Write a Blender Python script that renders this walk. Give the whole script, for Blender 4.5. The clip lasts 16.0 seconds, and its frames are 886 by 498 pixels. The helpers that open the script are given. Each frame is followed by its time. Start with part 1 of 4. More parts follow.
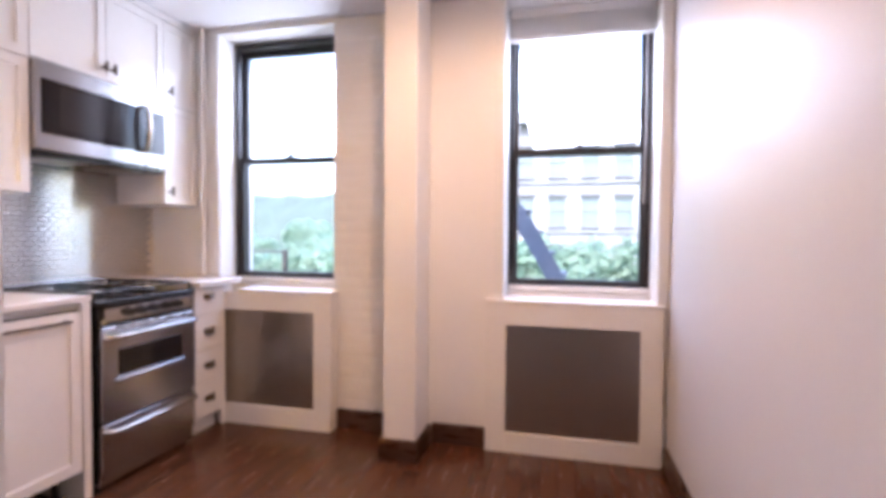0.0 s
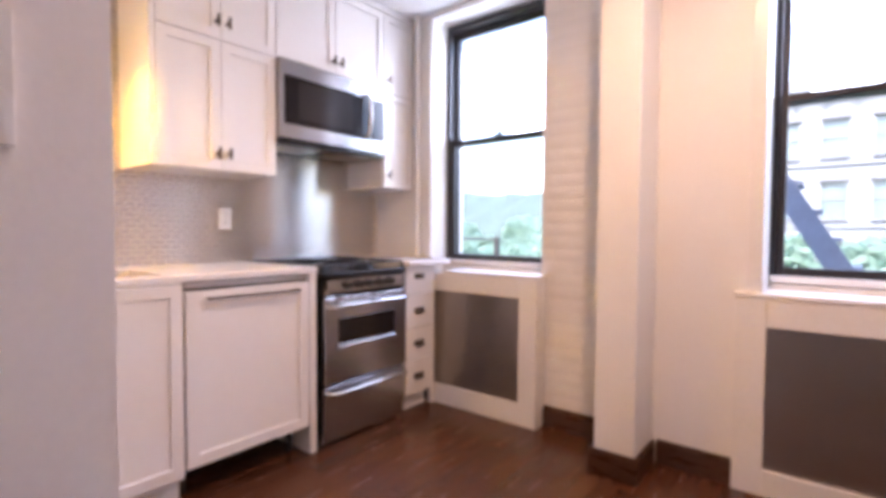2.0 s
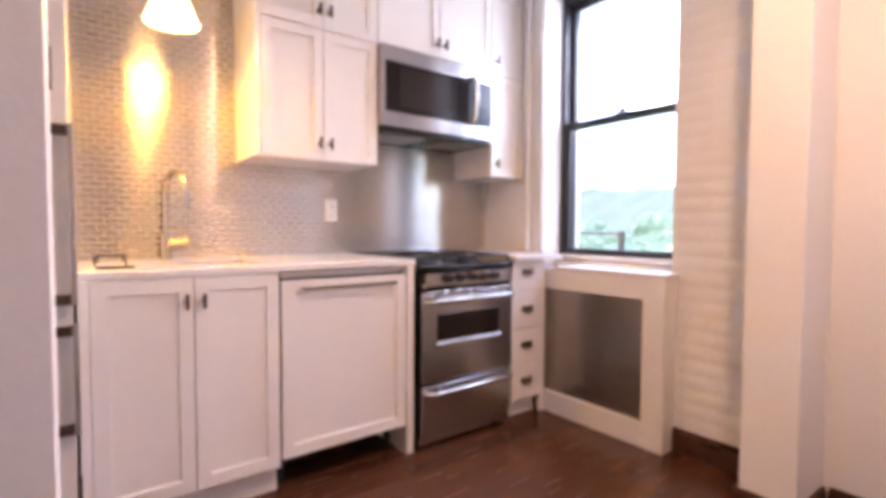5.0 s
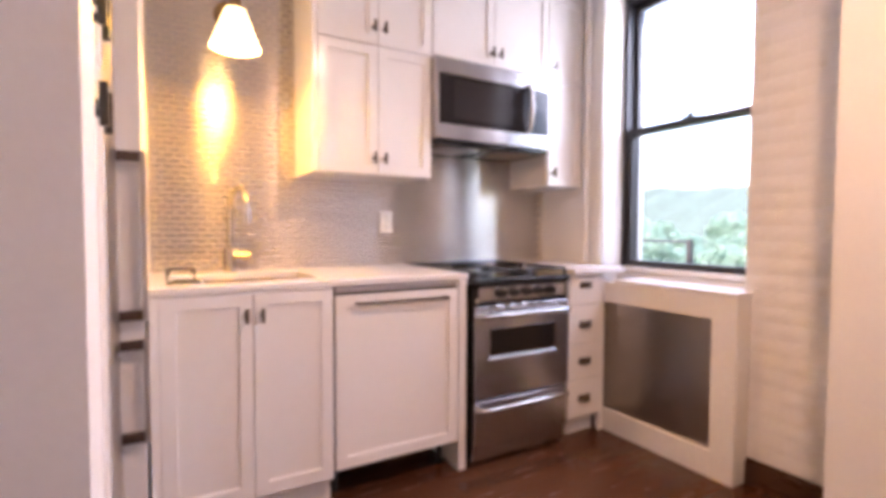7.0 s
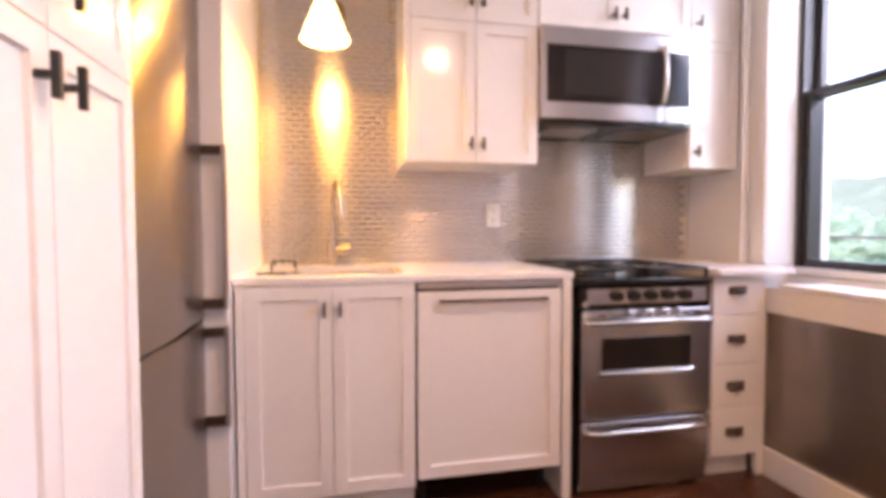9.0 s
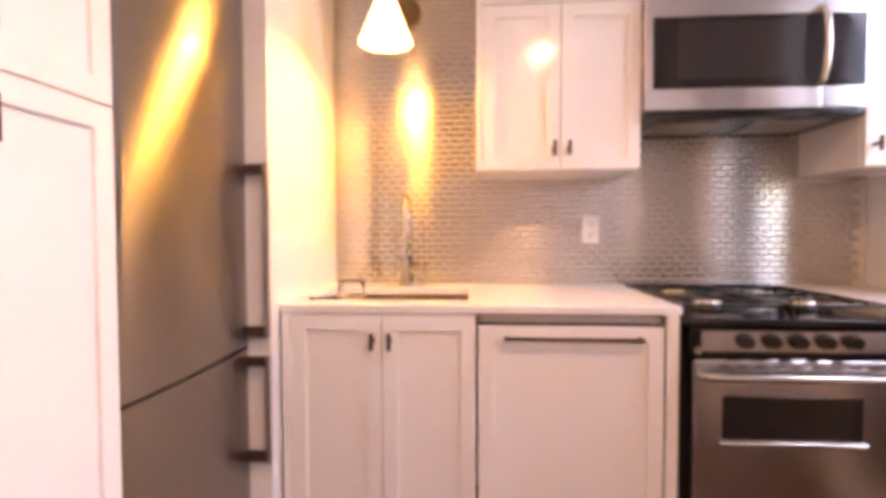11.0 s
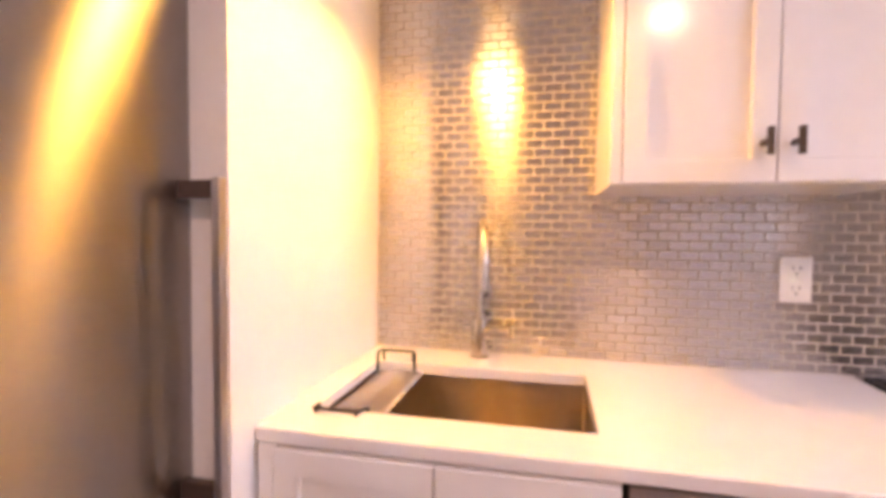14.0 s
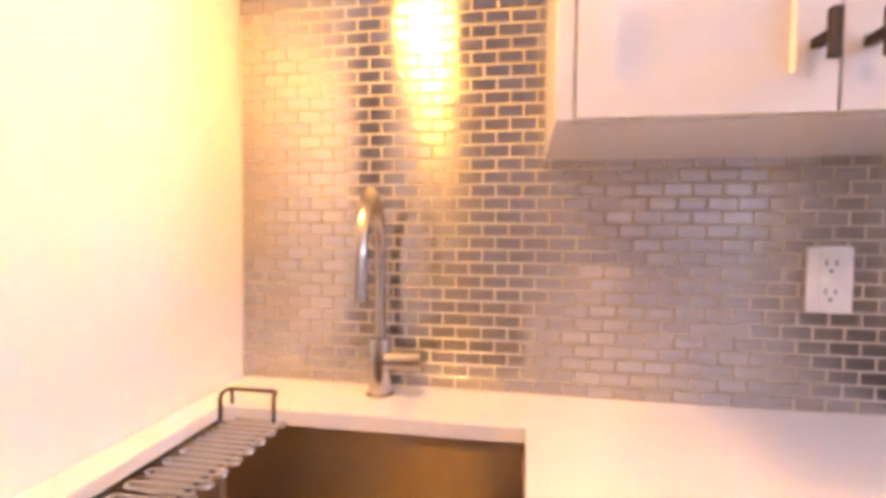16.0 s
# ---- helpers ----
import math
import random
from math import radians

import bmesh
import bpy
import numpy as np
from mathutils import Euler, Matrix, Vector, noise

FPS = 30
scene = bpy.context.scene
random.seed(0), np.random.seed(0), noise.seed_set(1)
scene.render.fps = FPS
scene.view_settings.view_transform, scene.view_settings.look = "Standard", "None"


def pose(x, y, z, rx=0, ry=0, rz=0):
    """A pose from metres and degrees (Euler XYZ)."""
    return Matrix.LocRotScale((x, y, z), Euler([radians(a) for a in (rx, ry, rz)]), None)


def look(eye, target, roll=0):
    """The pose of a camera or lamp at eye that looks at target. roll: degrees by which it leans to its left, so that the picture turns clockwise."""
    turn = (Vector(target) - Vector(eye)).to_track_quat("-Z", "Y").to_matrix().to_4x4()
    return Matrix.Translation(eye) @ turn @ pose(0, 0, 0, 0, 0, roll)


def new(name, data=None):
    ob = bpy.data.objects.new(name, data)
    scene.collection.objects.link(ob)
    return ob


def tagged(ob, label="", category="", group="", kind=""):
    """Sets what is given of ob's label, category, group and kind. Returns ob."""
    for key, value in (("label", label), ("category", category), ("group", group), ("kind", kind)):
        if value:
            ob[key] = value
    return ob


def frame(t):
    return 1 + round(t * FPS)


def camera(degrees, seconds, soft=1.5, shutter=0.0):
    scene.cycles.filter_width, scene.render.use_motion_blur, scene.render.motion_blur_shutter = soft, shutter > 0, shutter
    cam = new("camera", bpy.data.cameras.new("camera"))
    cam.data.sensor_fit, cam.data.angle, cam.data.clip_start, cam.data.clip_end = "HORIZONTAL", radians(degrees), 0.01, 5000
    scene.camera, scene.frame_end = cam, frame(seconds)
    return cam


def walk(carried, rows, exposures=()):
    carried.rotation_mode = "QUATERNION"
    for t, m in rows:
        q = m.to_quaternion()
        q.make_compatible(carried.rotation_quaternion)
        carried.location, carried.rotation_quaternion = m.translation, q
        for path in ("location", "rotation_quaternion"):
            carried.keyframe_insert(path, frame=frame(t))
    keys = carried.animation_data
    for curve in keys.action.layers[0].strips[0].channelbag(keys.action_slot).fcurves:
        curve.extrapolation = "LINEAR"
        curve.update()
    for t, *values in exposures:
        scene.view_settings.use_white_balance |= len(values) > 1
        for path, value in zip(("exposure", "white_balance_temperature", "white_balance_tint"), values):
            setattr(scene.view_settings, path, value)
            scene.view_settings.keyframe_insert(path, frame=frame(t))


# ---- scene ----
cam = camera(84.7, 16.0, soft=4.7)
METRES, EYE, TILT, LEAN, TURN = 2.7, 1.17, 0.0, 0.0, 13.3
ROWS = [
    (0.0, 0.0, 0.0, 0.0, 0.01, -1.6, -0.45),
    (0.5, -0.0025, 0.0306, -0.0166, 4.65, -1.82, -0.65),
    (1.0, -0.008, 0.0688, -0.0227, 12.33, -2.01, -0.51),
    (1.5, -0.0075, 0.0904, -0.026, 19.76, -1.99, -0.33),
    (2.0, -0.0008, 0.106, -0.0372, 25.4, -2.07, -0.37),
    (2.5, 0.0003, 0.1125, -0.0429, 29.52, -2.14, -0.41),
    (3.0, 0.0078, 0.1192, -0.0447, 32.22, -2.32, -0.34),
    (3.5, 0.0065, 0.1336, -0.0475, 32.95, -2.36, -0.42),
    (4.0, -0.0038, 0.17, -0.0502, 35.23, -2.41, -0.28),
    (4.5, -0.0095, 0.1851, -0.0523, 37.67, -2.42, -0.23),
    (7.0, -0.0097, 0.2044, -0.0283, 46.85, -2.33, -0.25),
    (7.5, -0.0013, 0.2247, -0.031, 48.4, -2.34, -0.02),
    (8.0, 0.006, 0.252, -0.0373, 50.81, -2.43, -0.06),
    (8.5, -0.0066, 0.2903, -0.0387, 56.95, -2.45, 0.08),
    (9.0, -0.0191, 0.3276, -0.0406, 65.26, -2.34, 0.12),
    (11.5, -0.1202, 0.4523, -0.0016, 83.9, -2.28, 0.08),
    (12.0, -0.1673, 0.4635, 0.02, 87.19, -2.38, -0.11),
    (12.5, -0.2225, 0.463, 0.0339, 87.44, -2.0, -0.28),
    (13.0, -0.2686, 0.4712, 0.0305, 88.59, -2.09, -0.17),
    (13.5, -0.3113, 0.4814, 0.0278, 89.4, -1.81, -0.28),
    (14.0, -0.36, 0.4603, 0.0297, 89.31, -2.31, -0.53),
    (14.5, -0.3947, 0.4406, 0.0251, 89.19, -2.17, -0.47),
    (15.0, -0.4379, 0.4595, 0.021, 88.82, -2.43, -0.23),
    (15.5, -0.4826, 0.4898, 0.0216, 88.39, -2.07, -0.38),
    (16.0, -0.5139, 0.5274, 0.0166, 86.3, -2.39, -0.44),
]
EXPOSURES = [(0.0, 3.20, 6100, 30), (4.0, 3.32, 6400, 33), (9.0, 3.26, 7000, 37), (12.0, 3.22, 7600, 42), (14.0, 3.05, 6850, 41), (16.0, 2.92, 6500, 43)]
walk(cam, [(t, pose(0, 0, EYE, TILT, LEAN, TURN) @ pose(METRES * x, METRES * y, METRES * z, 90 + pitch, roll, yaw)) for t, x, y, z, yaw, pitch, roll in ROWS], exposures=EXPOSURES)

# ---- light ----
world = bpy.data.worlds.new("sky")
scene.world = world
world.use_nodes = True
wn = world.node_tree
sky = wn.nodes.new("ShaderNodeTexSky")
sky.sky_type = "NISHITA"
sky.sun_disc = False
sky.sun_elevation, sky.sun_rotation = radians(48), radians(200)
sky.air_density, sky.dust_density = 1.2, 2.0
wn.nodes["Background"].inputs["Strength"].default_value = 0.15
wn.links.new(sky.outputs[0], wn.nodes["Background"].inputs["Color"])

sun_data = bpy.data.lights.new("sun", "SUN")
sun_data.energy, sun_data.angle, sun_data.color = 1.6, radians(12), (1.0, 0.97, 0.93)
sun = new("sun", sun_data)
sun.matrix_world = look((0, 0, 30), (-0.6, 9, 18))

# daylight from the sky, standing in the upper half of each window opening
for wx, wide in ((-1.714, 0.70), (0.103, 0.70)):
    day_data = bpy.data.lights.new("window_daylight", "AREA")
    day_data.shape, day_data.size, day_data.size_y = "RECTANGLE", wide, 0.70
    day_data.energy, day_data.color = 1.6, (0.77, 0.875, 1.0)
    day = new("window_daylight", day_data)
    day.matrix_world = look((wx, 3.20, 2.05), (wx - 0.7, 0.7, -0.3))

# ---- materials ----
def mat(name, base, rough=0.5, metal=0.0, vary=0.06, scale=6.0, bump=0.0, bump_scale=60.0, stretch=(1, 1, 1),
        rough_vary=0.08, coat=0.0, island=0.0, spec=0.5, brushed=0.0):
    """A Principled material with colour variation at two scales, roughness variation and a fine bump."""
    m = bpy.data.materials.new(name)
    m.use_nodes = True
    nt = m.node_tree
    p = nt.nodes["Principled BSDF"]
    p.inputs["Metallic"].default_value = metal
    p.inputs["Coat Weight"].default_value = coat
    p.inputs["Coat Roughness"].default_value = 0.05
    p.inputs["Specular IOR Level"].default_value = spec
    tc = nt.nodes.new("ShaderNodeTexCoord")
    mp = nt.nodes.new("ShaderNodeMapping")
    mp.inputs["Scale"].default_value = stretch
    nt.links.new(tc.outputs["Object"], mp.inputs["Vector"])
    big = nt.nodes.new("ShaderNodeTexNoise")
    big.inputs["Scale"].default_value, big.inputs["Detail"].default_value = scale, 3
    fine = nt.nodes.new("ShaderNodeTexNoise")
    fine.inputs["Scale"].default_value, fine.inputs["Detail"].default_value = bump_scale, 4
    for n in (big, fine):
        nt.links.new(mp.outputs[0], n.inputs["Vector"])
    add = nt.nodes.new("ShaderNodeMath")
    add.operation = "ADD"
    nt.links.new(big.outputs["Fac"], add.inputs[0])
    nt.links.new(fine.outputs["Fac"], add.inputs[1])
    last = add
    if island:
        info = nt.nodes.new("ShaderNodeObjectInfo")
        mul = nt.nodes.new("ShaderNodeMath")
        mul.operation = "MULTIPLY_ADD"
        mul.inputs[1].default_value = island
        nt.links.new(info.outputs["Random"], mul.inputs[0])
        nt.links.new(add.outputs[0], mul.inputs[2])
        last = mul
    rng = nt.nodes.new("ShaderNodeMapRange")
    rng.inputs["From Min"].default_value, rng.inputs["From Max"].default_value = 0.6, 1.4 + island
    rng.inputs["To Min"].default_value, rng.inputs["To Max"].default_value = 1 - vary, 1 + vary
    nt.links.new(last.outputs[0], rng.inputs["Value"])
    mix = nt.nodes.new("ShaderNodeVectorMath")
    mix.operation = "SCALE"
    mix.inputs[0].default_value = base
    nt.links.new(rng.outputs[0], mix.inputs["Scale"])
    nt.links.new(mix.outputs[0], p.inputs["Base Color"])
    rr = nt.nodes.new("ShaderNodeMapRange")
    rr.inputs["To Min"].default_value, rr.inputs["To Max"].default_value = max(0.02, rough - rough_vary), rough + rough_vary
    nt.links.new(big.outputs["Fac"], rr.inputs["Value"])
    nt.links.new(rr.outputs[0], p.inputs["Roughness"])
    if brushed:
        tangent = nt.nodes.new("ShaderNodeTangent")
        tangent.direction_type, tangent.axis = "RADIAL", "Z"
        nt.links.new(tangent.outputs[0], p.inputs["Tangent"])
        p.inputs["Anisotropic"].default_value, p.inputs["Anisotropic Rotation"].default_value = brushed, 0.25
    if bump:
        b = nt.nodes.new("ShaderNodeBump")
        b.inputs["Strength"].default_value, b.inputs["Distance"].default_value = bump, 0.004
        nt.links.new(fine.outputs["Fac"], b.inputs["Height"])
        nt.links.new(b.outputs[0], p.inputs["Normal"])
    return m


def glow(name, color, strength):
    m = bpy.data.materials.new(name)
    m.use_nodes = True
    p = m.node_tree.nodes["Principled BSDF"]
    p.inputs["Base Color"].default_value = (0.9, 0.88, 0.84, 1)
    p.inputs["Emission Color"].default_value = (*color, 1)
    p.inputs["Emission Strength"].default_value = strength
    return m


M_WALL = mat("wall_paint", (0.82, 0.80, 0.77), 0.42, vary=0.03, scale=2.5, bump=0.12, bump_scale=90)
# White paint greyed and cooled to offset excess lamp light on this wall.
M_GLOSSWALL = mat("dimmed_gloss_wall_paint", (0.63, 0.62, 0.64), 0.32, vary=0.02, scale=1.6, bump=0.08, bump_scale=90, rough_vary=0.03, spec=0.07)
M_BRICK = mat("painted_brick", (0.78, 0.75, 0.71), 0.5, vary=0.05, scale=9, bump=0.45, bump_scale=70, island=0.3)
M_CEIL = mat("ceiling_paint", (0.76, 0.76, 0.77), 0.6, vary=0.03, scale=2, bump=0.1, bump_scale=80)
M_CAB = mat("white_lacquer", (0.86, 0.84, 0.81), 0.14, vary=0.02, scale=3, bump=0.02, bump_scale=30, rough_vary=0.03, spec=0.4)
M_COVER = mat("white_wood_paint", (0.80, 0.78, 0.75), 0.35, vary=0.04, scale=5, bump=0.08, bump_scale=50)
M_QUARTZ = mat("white_quartz", (0.83, 0.81, 0.79), 0.18, vary=0.03, scale=14, bump_scale=180, rough_vary=0.04)
M_FLOOR = mat("dark_walnut", (0.080, 0.029, 0.0135), 0.25, spec=0.45, vary=0.26, scale=3, bump=0.12, bump_scale=24, stretch=(9.0, 1.0, 1.0), island=0.8)
M_BASE = mat("dark_stained_baseboard", (0.055, 0.021, 0.010), 0.29, vary=0.14, scale=4, bump=0.1, bump_scale=30, stretch=(2, 2, 12))
M_STEEL = mat("brushed_steel", (0.52, 0.49, 0.48), 0.32, metal=1, vary=0.03, scale=2, rough_vary=0.03, brushed=0.6)
M_FRIDGE = mat("fridge_steel", (0.29, 0.258, 0.235), 0.31, metal=1, vary=0.04, scale=1.4, rough_vary=0.02, brushed=1.0, coat=0.22)
# The wall lamp's golden glow is put into this sink steel's colour.
M_SINK = mat("lamp_tinted_sink_steel", (0.50, 0.39, 0.27), 0.34, metal=1, vary=0.05, scale=5, rough_vary=0.04, brushed=1.0)
M_ALU = mat("burner_metal", (0.76, 0.70, 0.61), 0.25, metal=1, vary=0.1, scale=20)
M_TILE = mat("steel_mosaic", (0.54, 0.515, 0.495), 0.225, metal=1, vary=0.04, scale=1.5, bump_scale=4, island=0.4, rough_vary=0.02, brushed=0.95)
M_GROUT = mat("grey_grout", (0.62, 0.56, 0.47), 0.75, vary=0.06, scale=20, bump=0.2, bump_scale=200)
M_PERF = mat("grey_metal_mesh", (0.38, 0.345, 0.315), 0.31, metal=1, vary=0.05, scale=3, bump_scale=260, rough_vary=0.02, brushed=0.5)
M_RANGE = mat("range_steel", (0.49, 0.47, 0.475), 0.26, metal=1, vary=0.03, scale=2, rough_vary=0.03, brushed=0.6)
M_BLACK = mat("black_enamel", (0.008, 0.008, 0.009), 0.14, vary=0.2, scale=6, rough_vary=0.05, spec=0.35)
M_IRON = mat("cast_iron", (0.008, 0.008, 0.009), 0.2, vary=0.2, scale=30, bump=0.1, bump_scale=200, spec=0.5)
M_GLASSBLK = mat("dark_oven_glass", (0.016, 0.013, 0.013), 0.08, vary=0.1, scale=3, rough_vary=0.02, spec=0.3)
M_BRONZE = mat("dark_bronze", (0.10, 0.075, 0.055), 0.32, metal=1, vary=0.15, scale=20)
M_HANDLE = mat("black_handle", (0.014, 0.013, 0.013), 0.35, vary=0.15, scale=20)
M_BRACKET = mat("brown_bracket", (0.09, 0.062, 0.05), 0.35, metal=0.6, vary=0.1, scale=20)
M_CHROME = mat("chrome", (0.62, 0.60, 0.57), 0.16, metal=1, vary=0.05, scale=10, rough_vary=0.04)
M_FAUCET = mat("satin_steel", (0.50, 0.46, 0.41), 0.24, metal=1, vary=0.04, scale=10, rough_vary=0.04)
M_BRASS = mat("aged_brass", (0.30, 0.20, 0.10), 0.3, metal=1, vary=0.15, scale=20)
M_WINFRAME = mat("black_window_paint", (0.022, 0.020, 0.022), 0.4, vary=0.2, scale=8, bump=0.1, bump_scale=60)
M_PLASTIC = mat("white_plastic", (0.80, 0.79, 0.76), 0.28, vary=0.02, scale=10)
M_DARK = mat("dark_gap", (0.02, 0.018, 0.017), 0.7, vary=0.2, scale=10)
M_BLIND = mat("white_blind", (0.72, 0.71, 0.70), 0.45, vary=0.05, scale=10)
M_SHADE = glow("lit_shade", (1.0, 0.66, 0.22), 0.8)
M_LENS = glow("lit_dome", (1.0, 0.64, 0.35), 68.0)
M_LED = glow("green_led", (0.2, 1.0, 0.25), 0.12)

M_GLASS = bpy.data.materials.new("window_glass")
M_GLASS.use_nodes = True
_n = M_GLASS.node_tree
_g = _n.nodes["Principled BSDF"]
_g.inputs["Base Color"].default_value = (0.96, 0.98, 0.97, 1)
_g.inputs["Roughness"].default_value = 0.0
_g.inputs["Transmission Weight"].default_value = 1.0
_g.inputs["IOR"].default_value = 1.02


# ---- mesh helpers ----
def add_box(bm, x0, x1, y0, y1, z0, z1, bevel=0.0, seg=2):
    made = bmesh.ops.create_cube(bm, size=1.0)["verts"]
    for v in made:
        v.co = Vector((x0 + (v.co.x + 0.5) * (x1 - x0), y0 + (v.co.y + 0.5) * (y1 - y0), z0 + (v.co.z + 0.5) * (z1 - z0)))
    if bevel:
        edges = list({e for v in made for e in v.link_edges})
        bmesh.ops.bevel(bm, geom=edges, offset=bevel, segments=seg, affect="EDGES", profile=0.6, clamp_overlap=True)
    return bm


def box(x0, x1, y0, y1, z0, z1, bevel=0.0, seg=2):
    return add_box(bmesh.new(), x0, x1, y0, y1, z0, z1, bevel, seg)


def add_cyl(bm, a, b, r0, r1=None, n=20, caps=True):
    a, b = Vector(a), Vector(b)
    r1 = r0 if r1 is None else r1
    turn = (b - a).to_track_quat("Z", "Y").to_matrix().to_4x4()
    m = Matrix.Translation((a + b) / 2) @ turn
    bmesh.ops.create_cone(bm, cap_ends=caps, segments=n, radius1=r0, radius2=r1, depth=(b - a).length, matrix=m)
    return bm


def cyl(a, b, r0, r1=None, n=20, caps=True):
    return add_cyl(bmesh.new(), a, b, r0, r1, n, caps)


def add_tube(bm, pts, r, n=10, closed=False):
    """A round tube along a line of points."""
    pts = [Vector(p) for p in pts]
    rings = []
    count = len(pts)
    for i, p in enumerate(pts):
        before = pts[i - 1] if i or closed else p
        after = pts[(i + 1) % count] if i + 1 < count or closed else p
        d = (after - before).normalized()
        ref = Vector((0, 0, 1)) if abs(d.z) < 0.9 else Vector((0, 1, 0))
        u = d.cross(ref).normalized()
        w = d.cross(u)
        rings.append([bm.verts.new(p + r * (math.cos(2 * math.pi * k / n) * u + math.sin(2 * math.pi * k / n) * w)) for k in range(n)])
    last = count if closed else count - 1
    for i in range(last):
        a, b = rings[i], rings[(i + 1) % count]
        best = min(range(n), key=lambda s: sum((a[k].co - b[(k + s) % n].co).length for k in range(0, n, 3)))
        for k in range(n):
            bm.faces.new((a[k], a[(k + 1) % n], b[(k + 1 + best) % n], b[(k + best) % n]))
    if not closed:
        bm.faces.new(rings[0][::-1])
        bm.faces.new(rings[-1])
    return bm


def tube(pts, r, n=10, closed=False):
    return add_tube(bmesh.new(), pts, r, n, closed)


def lathe(cx, cy, profile, n=40):
    """A surface of revolution about the upright line at (cx, cy); profile rows are (radius, z)."""
    bm = bmesh.new()
    rings = [[bm.verts.new((cx + r * math.cos(2 * math.pi * k / n), cy + r * math.sin(2 * math.pi * k / n), z)) for k in range(n)] for r, z in profile]
    for a, b in zip(rings, rings[1:]):
        for k in range(n):
            bm.faces.new((a[k], a[(k + 1) % n], b[(k + 1) % n], b[k]))
    return bm


def mesh_of(name, bm, material, smooth=None):
    bmesh.ops.recalc_face_normals(bm, faces=bm.faces[:])
    me = bpy.data.meshes.new(name)
    bm.to_mesh(me)
    bm.free()
    me.materials.append(material)
    if smooth:
        me.shade_smooth()
        me.set_sharp_from_angle(angle=radians(smooth))
    return me


def structure(name, bm, material, label, category, smooth=None):
    return tagged(new(name, mesh_of(name, bm, material, smooth)), label, category, kind="structure")


def thing(name, at, label, category, group="", kind=""):
    ob = new(name)
    ob.location = at
    ob.empty_display_size = 0.1
    return tagged(ob, label, category, group, kind)


def root_at(ob):
    while ob.parent:
        ob = ob.parent
    return ob.location


def part(name, bm, material, parent, label="", smooth=35):
    """Links a bmesh given in world metres as one mesh under a thing or a part."""
    bmesh.ops.translate(bm, verts=bm.verts[:], vec=-root_at(parent))
    ob = new(name, mesh_of(name, bm, material, smooth))
    ob.parent = parent
    if smooth:
        ob.modifiers.new("even_normals", "WEIGHTED_NORMAL").keep_sharp = True
    return tagged(ob, label)


# ---- the shell of the room ----
XW, YN, XE, ZC = -2.63, 2.71, 0.548, 2.462        # back wall of the kitchen, window wall, side wall, ceiling
YS = -2.4                                       # end of the passage
XG, YG = -0.685, 0.47                           # the corner of the passage wall
L0, L1, R0, R1 = -2.11, -1.318, -0.285, 0.492   # the two window openings
WZ0, LZ1, RZ1 = 0.85, 2.428, 2.44
YP = 2.640                                      # plastered part of the window wall, proud of the brick


def wall_of(name, boxes, material, label):
    bm = bmesh.new()
    for b in boxes:
        add_box(bm, *b)
    return structure(name, bm, material, label, "wall")


slab_bm = box(-2.85, 0.75, -0.45, 2.95, -0.12, -0.012)
add_box(slab_bm, XG - 0.1, 0.75, YS - 0.2, -0.45, -0.12, -0.012)
floor = structure("floor", slab_bm, M_DARK, "dark wooden plank floor with a soft sheen", "floor")
slab_bm = box(-2.85, 0.75, -0.45, 3.05, ZC, ZC + 0.15)
add_box(slab_bm, XG - 0.1, 0.75, YS - 0.2, -0.45, ZC, ZC + 0.15)
ceiling = structure("ceiling", slab_bm, M_CEIL, "smooth painted ceiling with a cool white tone", "ceiling")
wall_west = wall_of("wall_west", [(XW - 0.2, XW, -0.45, 3.05, 0, ZC)], M_WALL, "white painted wall behind the kitchen cabinets")
wall_north = wall_of("wall_north", [
    (XW, L0, YN, 3.05, 0, ZC), (L0, L1, YN + 0.12, 3.05, 0, WZ0), (L0, L1, YN, 3.05, LZ1, ZC), (L1, R0, YN, 3.05, 0, ZC),
    (R0, R1, YN + 0.12, 3.05, 0, WZ0), (R0, R1, YN, 3.05, RZ1, ZC), (R1, XE + 0.2, YN, 3.05, 0, ZC),
    (-0.70, R0, YP, YN, 0, ZC), (R0, R1, YP, YN, RZ1, ZC), (R1, XE, YP, YN, 0, ZC)], M_WALL,
    "white painted window wall, partly of bare painted brick")
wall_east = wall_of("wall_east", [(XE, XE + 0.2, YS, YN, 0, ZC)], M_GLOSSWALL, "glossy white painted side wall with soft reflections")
wall_south = wall_of("wall_south", [(XG - 0.1, XE + 0.2, YS - 0.2, YS, 0, ZC)], M_WALL, "plain white wall at the end of the passage")
wall_passage = wall_of("wall_passage", [(XG - 0.1, XG, YS, YG, 0, ZC)], M_WALL, "white passage wall ending in a sharp corner")
wall_stub = wall_of("wall_stub", [(XW, -1.928, 0.36, 0.473, 0, ZC), (-2.63, -1.965, -0.45, 0.36, 0, ZC)], M_WALL, "short white wall between the worktop and the fridge")
wall_niche = wall_of("wall_niche", [(-1.965, XG - 0.1, -0.45, -0.35, 0, ZC), (-1.945, -1.36, -0.35, 0.40, 2.02, ZC)], M_WALL, "white wall closing the fridge niche")
chase = structure("pipe_chase", box(-0.875, -0.70, 2.37, YN, 0, ZC, 0.004), M_WALL, "boxed white painted pipe column beside the window wall", "column")


